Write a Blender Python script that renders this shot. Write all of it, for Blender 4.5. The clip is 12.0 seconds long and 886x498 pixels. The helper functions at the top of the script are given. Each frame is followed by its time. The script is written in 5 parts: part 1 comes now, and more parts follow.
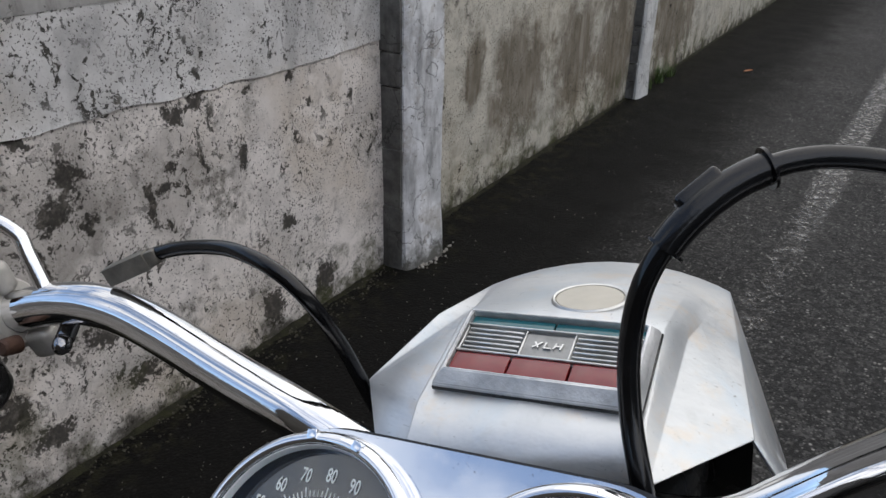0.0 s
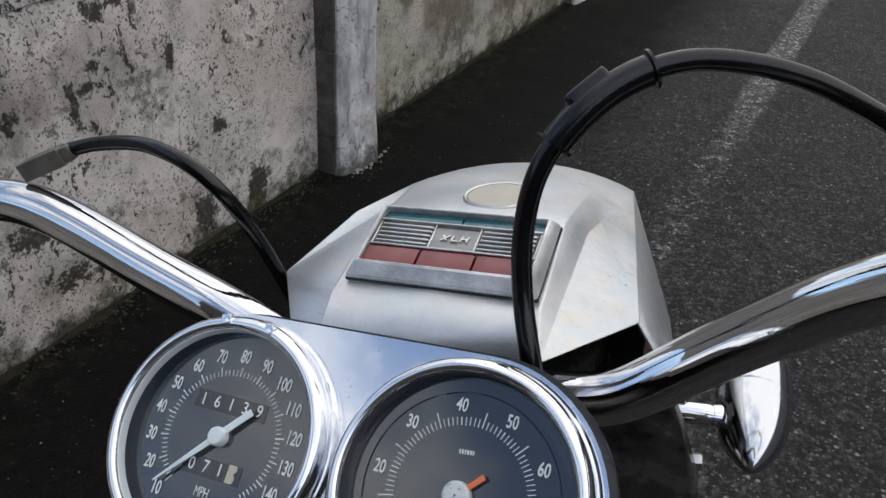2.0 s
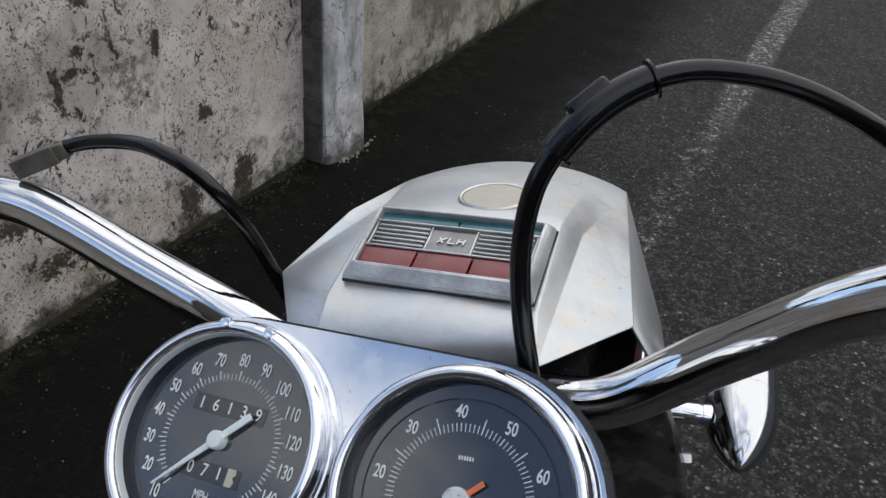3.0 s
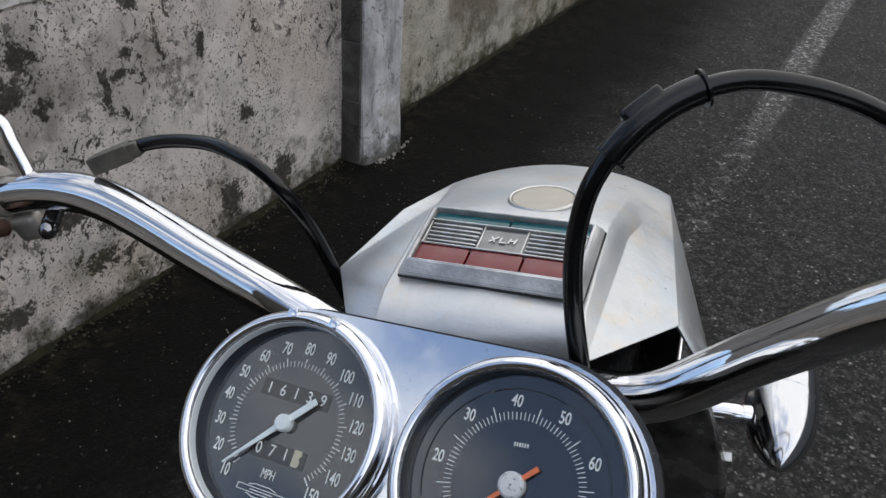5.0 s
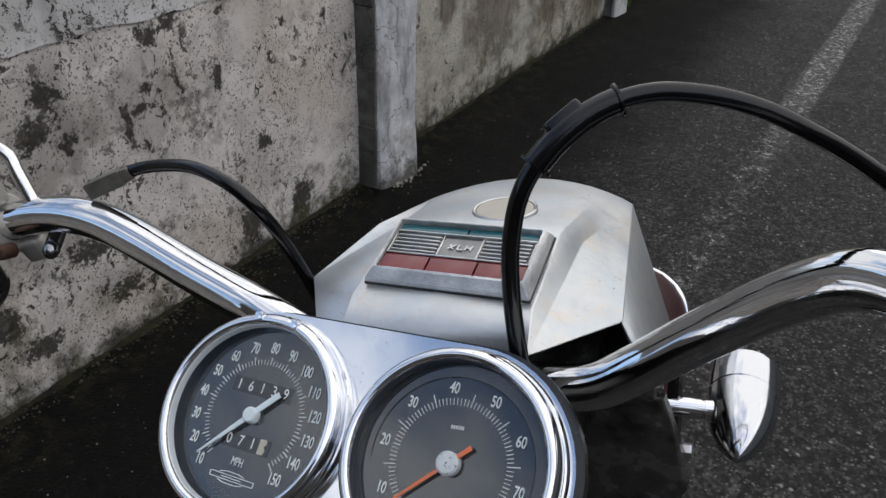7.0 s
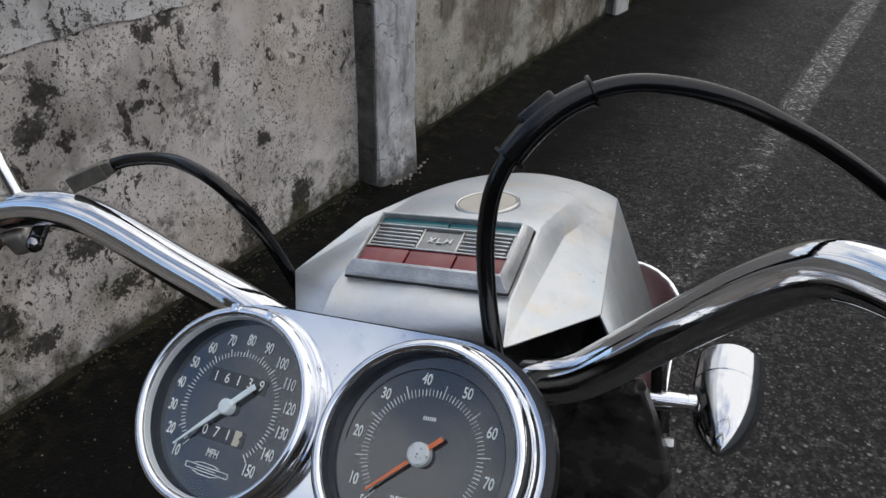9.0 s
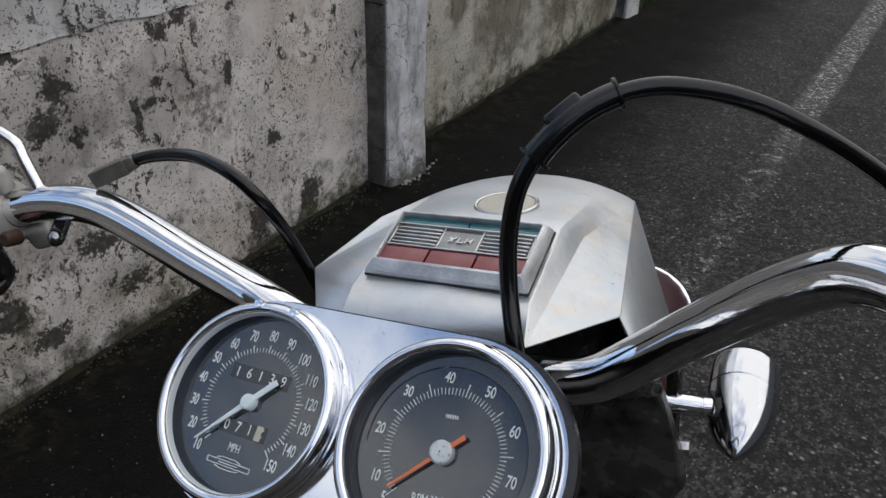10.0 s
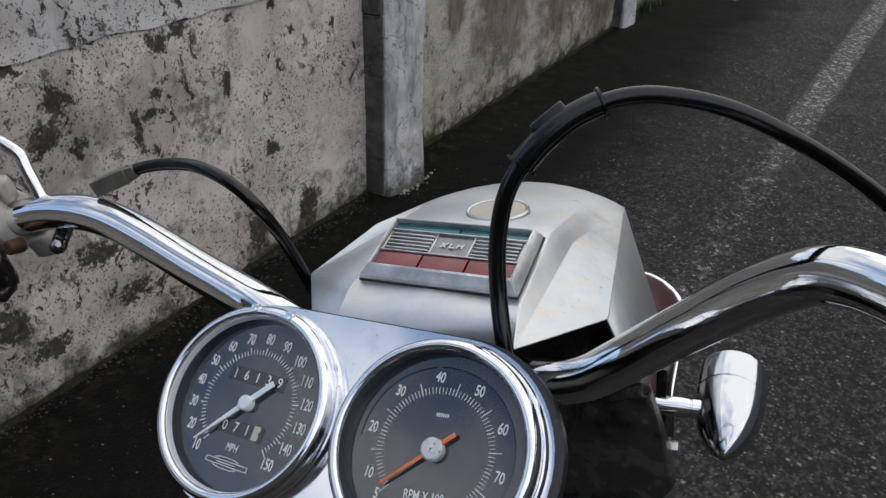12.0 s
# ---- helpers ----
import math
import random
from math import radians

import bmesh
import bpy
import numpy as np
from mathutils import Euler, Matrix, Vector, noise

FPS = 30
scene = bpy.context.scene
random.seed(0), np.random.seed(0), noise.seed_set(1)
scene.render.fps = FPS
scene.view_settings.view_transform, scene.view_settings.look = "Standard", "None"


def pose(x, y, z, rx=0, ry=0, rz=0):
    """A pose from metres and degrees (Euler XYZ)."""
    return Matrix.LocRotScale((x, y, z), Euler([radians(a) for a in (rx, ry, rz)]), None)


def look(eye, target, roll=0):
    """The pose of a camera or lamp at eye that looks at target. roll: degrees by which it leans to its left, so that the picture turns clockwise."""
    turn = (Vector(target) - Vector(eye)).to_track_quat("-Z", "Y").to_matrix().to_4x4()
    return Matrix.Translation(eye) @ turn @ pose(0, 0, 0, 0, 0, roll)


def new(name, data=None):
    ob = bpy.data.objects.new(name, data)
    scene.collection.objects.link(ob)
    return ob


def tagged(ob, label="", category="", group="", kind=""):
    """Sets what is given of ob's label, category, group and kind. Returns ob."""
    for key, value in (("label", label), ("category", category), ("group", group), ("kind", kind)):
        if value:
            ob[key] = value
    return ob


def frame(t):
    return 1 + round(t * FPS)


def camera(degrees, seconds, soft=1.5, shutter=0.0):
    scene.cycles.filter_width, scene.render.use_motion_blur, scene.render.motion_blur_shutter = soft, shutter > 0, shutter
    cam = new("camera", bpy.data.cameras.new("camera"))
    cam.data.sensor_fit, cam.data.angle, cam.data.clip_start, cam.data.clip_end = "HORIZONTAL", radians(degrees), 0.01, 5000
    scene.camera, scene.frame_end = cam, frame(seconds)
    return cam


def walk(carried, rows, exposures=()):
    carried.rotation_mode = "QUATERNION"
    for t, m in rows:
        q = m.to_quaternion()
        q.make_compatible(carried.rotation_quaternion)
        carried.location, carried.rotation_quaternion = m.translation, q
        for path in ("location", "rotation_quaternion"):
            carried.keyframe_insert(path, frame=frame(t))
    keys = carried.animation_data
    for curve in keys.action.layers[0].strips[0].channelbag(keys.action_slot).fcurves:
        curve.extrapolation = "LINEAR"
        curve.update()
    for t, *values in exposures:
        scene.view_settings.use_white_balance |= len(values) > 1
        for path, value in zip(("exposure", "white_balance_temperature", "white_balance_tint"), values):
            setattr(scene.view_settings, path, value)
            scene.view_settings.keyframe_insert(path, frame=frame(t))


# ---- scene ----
cam = camera(58.1, 12.0)
PATH = [
    (0, (0.117, -0.172, 1.334), (-0.803, 1.367, 0.448), 1.3),
    (0.2, (0.120, -0.163, 1.325), (-0.771, 1.312, 0.310), 2.4),
    (0.5, (0.110, -0.156, 1.314), (-0.757, 1.298, 0.249), 3.8),
    (1, (0.133, -0.161, 1.320), (-0.669, 1.349, 0.281), -3.5),
    (1.5, (0.122, -0.188, 1.328), (-0.662, 1.310, 0.260), 4.3),
    (2, (0.141, -0.183, 1.339), (-0.584, 1.336, 0.258), 4.1),
    (2.5, (0.137, -0.181, 1.343), (-0.542, 1.343, 0.24), 5.4),
    (4.5, (0.129, -0.203, 1.357), (-0.577, 1.307, 0.252), 5.4),
    (5, (0.129, -0.206, 1.355), (-0.619, 1.283, 0.249), 4.9),
    (5.5, (0.146, -0.212, 1.364), (-0.629, 1.269, 0.265), 3.9),
    (6, (0.16, -0.215, 1.37), (-0.642, 1.263, 0.288), 2.9),
    (6.5, (0.175, -0.218, 1.371), (-0.641, 1.266, 0.308), 2.3),
    (8.5, (0.195, -0.216, 1.366), (-0.671, 1.24, 0.302), 1.3),
    (9, (0.199, -0.212, 1.368), (-0.639, 1.259, 0.304), 1.8),
    (9.5, (0.195, -0.214, 1.369), (-0.641, 1.259, 0.307), 2.5),
    (10, (0.192, -0.219, 1.368), (-0.658, 1.247, 0.306), 2.4),
    (10.5, (0.188, -0.225, 1.367), (-0.687, 1.224, 0.302), 2.2),
    (11, (0.192, -0.22, 1.371), (-0.674, 1.24, 0.313), 2.3),
    (11.5, (0.193, -0.227, 1.374), (-0.673, 1.236, 0.32), 1.9),
    (12, (0.203, -0.228, 1.373), (-0.654, 1.249, 0.332), 2.1),
]
walk(cam, [(t, look(eye, aim, roll)) for t, eye, aim, roll in PATH], exposures=[(0.0, 0.36), (0.5, 0.42), (1.0, 0.28), (1.5, 0.20), (2.5, 0.18), (12.0, 0.09)])

# ---------------------------------------------------------------- world and light
world = bpy.data.worlds.new("overcast_sky")
scene.world = world
world.use_nodes = True
wn, wl = world.node_tree.nodes, world.node_tree.links
wn.clear()
sky = wn.new("ShaderNodeTexSky")
sky.sky_type = "NISHITA"
sky.sun_disc = False
sky.sun_elevation, sky.sun_rotation = radians(45), radians(60)
wcoord = wn.new("ShaderNodeTexCoord")
wmap = wn.new("ShaderNodeMapping")
wmap.inputs["Scale"].default_value = (1.0, 1.0, 2.2)
wmap.inputs["Location"].default_value = (7.0, 3.8, 15.1)
wl.new(wcoord.outputs["Generated"], wmap.inputs["Vector"])
cloud = wn.new("ShaderNodeTexNoise")
cloud.inputs["Scale"].default_value, cloud.inputs["Detail"].default_value = 2.1, 7.0
cloud.inputs["Roughness"].default_value = 0.55
wl.new(wmap.outputs["Vector"], cloud.inputs["Vector"])
# a cloud bank ahead of the bike, clearing behind it
bank = wn.new("ShaderNodeVectorMath")
bank.operation = "DOT_PRODUCT"
wl.new(wcoord.outputs["Generated"], bank.inputs[0])
bank.inputs[1].default_value = (0.08, 0.18, 0.05)
total = wn.new("ShaderNodeMath")
total.operation = "ADD"
wl.new(cloud.outputs["Fac"], total.inputs[0])
wl.new(bank.outputs["Value"], total.inputs[1])
cramp = wn.new("ShaderNodeValToRGB")
cramp.color_ramp.elements[0].position, cramp.color_ramp.elements[1].position = 0.43, 0.58
cramp.color_ramp.elements[0].color = (0.06, 0.06, 0.06, 1)
wl.new(total.outputs[0], cramp.inputs["Fac"])
cmix = wn.new("ShaderNodeMix")
cmix.data_type = "RGBA"
wl.new(cramp.outputs["Color"], cmix.inputs[0])
gain = wn.new("ShaderNodeVectorMath")
gain.operation = "MULTIPLY"
wl.new(sky.outputs["Color"], gain.inputs[0])
gain.inputs[1].default_value = (1.9, 1.9, 1.9)
wl.new(gain.outputs["Vector"], cmix.inputs[6])
cmix.inputs[7].default_value = (8.3, 8.4, 8.7, 1)
wbg = wn.new("ShaderNodeBackground")
wbg.inputs["Strength"].default_value = 0.118
wl.new(cmix.outputs[2], wbg.inputs["Color"])
wout = wn.new("ShaderNodeOutputWorld")
wl.new(wbg.outputs["Background"], wout.inputs["Surface"])

sun = new("sun", bpy.data.lights.new("sun", "SUN"))
sun.data.energy, sun.data.angle, sun.data.color = 1.55, radians(150), (1.0, 0.94, 0.86)
sun.matrix_basis = look((4.0, 2.3, 4.6), (0, 0, 0))


# ---------------------------------------------------------------- material helpers
class Nodes:
    """A small wrapper to write node materials in few lines."""

    def __init__(self, name):
        self.mat = bpy.data.materials.new(name)
        self.mat.use_nodes = True
        self.n, self.l = self.mat.node_tree.nodes, self.mat.node_tree.links
        self.bsdf = self.n["Principled BSDF"]
        self.out = self.n["Material Output"]
        self.pos = self.n.new("ShaderNodeNewGeometry").outputs["Position"]
        self.obj = self.n.new("ShaderNodeTexCoord").outputs["Object"]

    def put(self, socket, value):
        if hasattr(value, "is_output"):
            self.l.new(value, socket)
        else:
            socket.default_value = value

    def noise(self, scale, detail=4.0, rough=0.55, vec=None, distort=0.0):
        t = self.n.new("ShaderNodeTexNoise")
        t.inputs["Scale"].default_value, t.inputs["Detail"].default_value = scale, detail
        t.inputs["Roughness"].default_value, t.inputs["Distortion"].default_value = rough, distort
        self.l.new(self.pos if vec is None else vec, t.inputs["Vector"])
        return t.outputs["Fac"]

    def noise_col(self, scale, detail=3.0, vec=None):
        t = self.n.new("ShaderNodeTexNoise")
        t.inputs["Scale"].default_value, t.inputs["Detail"].default_value = scale, detail
        self.l.new(self.pos if vec is None else vec, t.inputs["Vector"])
        return t.outputs["Color"]

    def voronoi(self, scale, vec=None, feature="F1", out="Distance"):
        t = self.n.new("ShaderNodeTexVoronoi")
        t.feature = feature
        t.inputs["Scale"].default_value = scale
        self.l.new(self.pos if vec is None else vec, t.inputs["Vector"])
        return t.outputs[out]

    def math(self, op, a, b=0.0, c=0.0, clamp=False):
        t = self.n.new("ShaderNodeMath")
        t.operation, t.use_clamp = op, clamp
        for s, v in zip(t.inputs, (a, b, c)):
            self.put(s, v)
        return t.outputs[0]

    def vmath(self, op, a, b):
        t = self.n.new("ShaderNodeVectorMath")
        t.operation = op
        self.put(t.inputs[0], a)
        self.put(t.inputs["Scale" if op == "SCALE" else 1], b)
        return t.outputs["Value"] if op in ("LENGTH", "DOT_PRODUCT", "DISTANCE") else t.outputs["Vector"]

    def step(self, v, lo, hi):
        """0 below lo, 1 above hi (lo may be the larger one)."""
        t = self.n.new("ShaderNodeMapRange")
        t.interpolation_type = "SMOOTHSTEP"
        self.put(t.inputs["Value"], v)
        t.inputs["From Min"].default_value, t.inputs["From Max"].default_value = lo, hi
        return t.outputs["Result"]

    def scaled(self, vec, s):
        t = self.n.new("ShaderNodeMapping")
        t.inputs["Scale"].default_value = s
        self.l.new(vec, t.inputs["Vector"])
        return t.outputs["Vector"]

    def xyz(self, vec=None):
        t = self.n.new("ShaderNodeSeparateXYZ")
        self.l.new(self.pos if vec is None else vec, t.inputs[0])
        return t.outputs

    def mix(self, fac, a, b, blend="MIX"):
        t = self.n.new("ShaderNodeMix")
        t.data_type, t.blend_type = "RGBA", blend
        for s, v in ((t.inputs[0], fac), (t.inputs[6], a), (t.inputs[7], b)):
            if isinstance(v, tuple) and len(v) == 3:
                v = (*v, 1)
            self.put(s, v)
        return t.outputs[2]

    def ramp(self, fac, stops):
        t = self.n.new("ShaderNodeValToRGB")
        e = t.color_ramp.elements
        while len(e) < len(stops):
            e.new(0.5)
        for k, (p, c) in zip(e, stops):
            k.position, k.color = p, (*c, 1)
        self.l.new(fac, t.inputs["Fac"])
        return t.outputs["Color"]

    def bump(self, height, strength=0.3, dist=0.01, normal=None):
        t = self.n.new("ShaderNodeBump")
        t.inputs["Strength"].default_value, t.inputs["Distance"].default_value = strength, dist
        self.l.new(height, t.inputs["Height"])
        if normal is not None:
            self.l.new(normal, t.inputs["Normal"])
        return t.outputs["Normal"]

    def done(self, color=None, rough=None, metal=None, normal=None, **more):
        for k, v in (("Base Color", color), ("Roughness", rough), ("Metallic", metal), ("Normal", normal)):
            if v is not None:
                self.put(self.bsdf.inputs[k], (*v, 1) if isinstance(v, tuple) and len(v) == 3 else v)
        for k, v in more.items():
            self.put(self.bsdf.inputs[k.replace("_", " ")], v)
        return self.mat


# ---------------------------------------------------------------- materials
def make_chrome(name, tint=(0.73, 0.74, 0.765), rough=0.05):
    m = Nodes(name)
    film = m.noise(70, 4, 0.6, m.obj)
    pits = m.math("MULTIPLY", m.step(m.noise(620, 3, 0.6, m.obj), 0.64, 0.71), m.step(m.noise(60, 3, 0.6, m.obj), 0.42, 0.62))
    r = m.math("ADD", m.math("MULTIPLY", m.step(film, 0.45, 0.75), 0.10), rough)
    c = m.mix(m.math("MULTIPLY", pits, 0.75), tint, (0.24, 0.21, 0.18))
    return m.done(c, r, 1.0, m.bump(m.noise(45, 2, 0.5, m.obj), 0.03, 0.002))


def make_drawn_chrome():
    """Chrome with fine wear lines that run along the tube."""
    m = Nodes("drawn_chrome")
    uv = m.n.new("ShaderNodeTexCoord").outputs["UV"]
    lines = m.noise(1.0, 3, 0.6, m.scaled(uv, (22, 2.5, 1)))
    hair = m.noise(1.0, 2, 0.5, m.scaled(uv, (160, 9, 1)))
    film = m.noise(38, 5, 0.65, m.obj)
    pits = m.step(m.noise(800, 2, 0.5, m.obj), 0.70, 0.76)
    c = m.mix(m.math("MULTIPLY", pits, 0.6), (0.68, 0.685, 0.70), (0.28, 0.24, 0.20))
    c = m.mix(m.math("MULTIPLY", m.step(film, 0.55, 0.75), 0.35), c, (0.58, 0.56, 0.52))
    r = m.math("ADD", m.math("MULTIPLY", m.step(film, 0.48, 0.72), 0.07), m.math("ADD", m.math("MULTIPLY", m.step(hair, 0.45, 0.7), 0.05), 0.02))
    c = m.mix(m.math("MULTIPLY", m.step(hair, 0.48, 0.70), 0.55), c, (0.36, 0.355, 0.35))
    c = m.mix(m.math("MULTIPLY", m.step(lines, 0.56, 0.70), 0.45), c, (0.40, 0.395, 0.39))
    return m.done(c, r, 1.0, m.bump(lines, 0.30, 0.0007))


def make_aluminium():
    m = Nodes("worn_aluminium")
    big = m.noise(9, 5, 0.6, m.obj)
    fine = m.noise(260, 3, 0.6, m.scaled(m.obj, (1, 0.12, 1)))
    scratch = m.step(m.noise(150, 3, 0.6, m.scaled(m.obj, (1, 0.45, 0.7)), 2.5), 0.685, 0.72)
    c = m.ramp(big, [(0.30, (0.43, 0.455, 0.475)), (0.52, (0.57, 0.58, 0.585)), (0.72, (0.68, 0.67, 0.645))])
    blue = m.step(m.noise(16, 4, 0.6, m.obj, 0.8), 0.50, 0.66)
    c = m.mix(m.math("MULTIPLY", blue, 0.5), c, (0.45, 0.52, 0.58))
    warm = m.step(m.noise(22, 5, 0.65, m.scaled(m.obj, (1, 1, 2))), 0.54, 0.68)
    c = m.mix(m.math("MULTIPLY", warm, 0.5), c, (0.60, 0.51, 0.41))
    dull = m.step(m.noise(38, 6, 0.7, m.obj, 0.6), 0.54, 0.66)
    c = m.mix(m.math("MULTIPLY", dull, 0.35), c, (0.40, 0.41, 0.41))
    c = m.mix(m.math("MULTIPLY", scratch, 0.75), c, (0.24, 0.24, 0.235))
    cut = m.step(m.noise(420, 2, 0.5, m.scaled(m.obj, (0.10, 1, 1)), 1.5), 0.70, 0.74)
    c = m.mix(m.math("MULTIPLY", cut, 0.6), c, (0.20, 0.20, 0.20))
    r = m.math("ADD", m.math("MULTIPLY", big, 0.25), 0.26)
    n = m.bump(fine, 0.06, 0.001, m.bump(m.noise(13, 5, 0.6, m.obj), 0.30, 0.006))
    return m.done(c, r, 0.60, n)


def make_cast(name, lo, hi, rough=0.5, metal=0.8, bump=0.25):
    m = Nodes(name)
    a = m.noise(40, 5, 0.6, m.obj)
    c = m.ramp(a, [(0.35, lo), (0.65, hi)])
    return m.done(c, m.math("ADD", m.math("MULTIPLY", a, 0.2), rough - 0.1), metal, m.bump(m.noise(380, 3, 0.6, m.obj), bump, 0.001))


def make_rubber():
    m = Nodes("black_rubber")
    dust = m.step(m.noise(30, 5, 0.65, m.obj), 0.48, 0.75)
    c = m.mix(m.math("MULTIPLY", dust, 0.5), (0.0024, 0.0025, 0.0029), (0.0060, 0.0060, 0.0061))
    return m.done(c, m.math("ADD", m.math("MULTIPLY", dust, 0.10), 0.20), 0.0, m.bump(m.noise(420, 3, 0.6, m.obj), 0.10, 0.0008), Specular_IOR_Level=0.38)


def make_black_paint():
    m = Nodes("black_paint")
    dirt = m.step(m.noise(24, 6, 0.65, m.obj), 0.45, 0.75)
    scuff = m.step(m.noise(160, 3, 0.6, m.scaled(m.obj, (1, 1, 0.3))), 0.66, 0.74)
    c = m.mix(m.math("MULTIPLY", dirt, 0.5), (0.010, 0.0098, 0.0095), (0.032, 0.030, 0.028))
    c = m.mix(m.math("MULTIPLY", scuff, 0.25), c, (0.14, 0.13, 0.12))
    return m.done(c, m.math("ADD", m.math("MULTIPLY", dirt, 0.3), 0.24), 0.0, m.bump(m.noise(60, 4, 0.6, m.obj), 0.08, 0.002))


def make_hub():
    """Pale plastic, freckled with dark pits."""
    m = Nodes("hub_grey")
    pits = m.step(m.noise(520, 3, 0.65, m.obj), 0.57, 0.66)
    c = m.mix(m.math("MULTIPLY", pits, 0.75), m.mix(m.noise(150, 3, 0.6, m.obj), (0.52, 0.54, 0.55), (0.88, 0.89, 0.88)), (0.16, 0.16, 0.165))
    return m.done(c, 0.45, 0.0, m.bump(pits, 0.15, 0.0006))


def make_plain(name, color, rough=0.5, metal=0.0, var=0.15, scale=80):
    m = Nodes(name)
    a = m.noise(scale, 4, 0.6, m.obj)
    dark = tuple(v * (1 - var) for v in color)
    light = tuple(min(1.0, v * (1 + var)) for v in color)
    return m.done(m.mix(a, dark, light), rough, metal, m.bump(a, 0.05, 0.0006))


def make_lens(name, color, rough=0.12):
    m = Nodes(name)
    a = m.noise(120, 3, 0.5, m.obj)
    ribs = m.math("SINE", m.math("MULTIPLY", m.xyz(m.obj)[0], 2600.0))
    c = m.mix(a, tuple(v * 0.6 for v in color), color)
    return m.done(c, rough, 0.0, m.bump(ribs, 0.025, 0.0006), Coat_Weight=0.45, Coat_Roughness=0.10, Subsurface_Weight=0.0)


def make_glass():
    m = Nodes("gauge_glass")
    tr = m.n.new("ShaderNodeBsdfTransparent")
    tr.inputs["Color"].default_value = (0.94, 0.96, 0.97, 1)
    gl = m.n.new("ShaderNodeBsdfGlossy")
    gl.inputs["Roughness"].default_value = 0.03
    fr = m.n.new("ShaderNodeFresnel")
    fr.inputs["IOR"].default_value = 1.52
    mx = m.n.new("ShaderNodeMixShader")
    m.l.new(m.math("MULTIPLY", fr.outputs["Fac"], 0.30), mx.inputs["Fac"])
    m.l.new(tr.outputs[0], mx.inputs[1])
    m.l.new(gl.outputs[0], mx.inputs[2])
    m.l.new(mx.outputs[0], m.out.inputs["Surface"])
    return m.mat


# dark mould patches on the plaster: y, z, half width, half height, in metres
PATCHES = [(0.755, 0.685, .034, .055), (0.72, 0.635, .034, .038), (0.80, 0.58, .016, .024), (1.072, 0.775, .034, .036),
           (1.138, 0.795, .026, .034), (1.30, 0.775, .012, .016), (1.48, 0.78, .014, .022), (0.66, 0.56, .020, .016), (1.03, 0.645, .022, .026), (0.96, 0.60, .016, .045), (1.01, 0.585, .035, .014),
           (0.97, 0.55, .014, .035), (1.14, 0.625, .014, .05), (1.27, 0.60, .024, .042), (1.55, 0.68, .018, .02),
           (1.74, 0.67, .013, .035), (1.85, 0.56, .010, .018), (1.43, 0.35, .03, .022), (1.35, 0.11, .05, .07),
           (1.59, 0.10, .06, .07), (0.78, 0.31, .06, .035), (0.62, 0.13, .06, .04), (0.94, 0.22, .045, .035),
           (0.72, 0.42, .025, .04), (0.54, 0.24, .05, .06), (0.88, 0.14, .06, .03), (0.68, 0.80, .030, .010)]


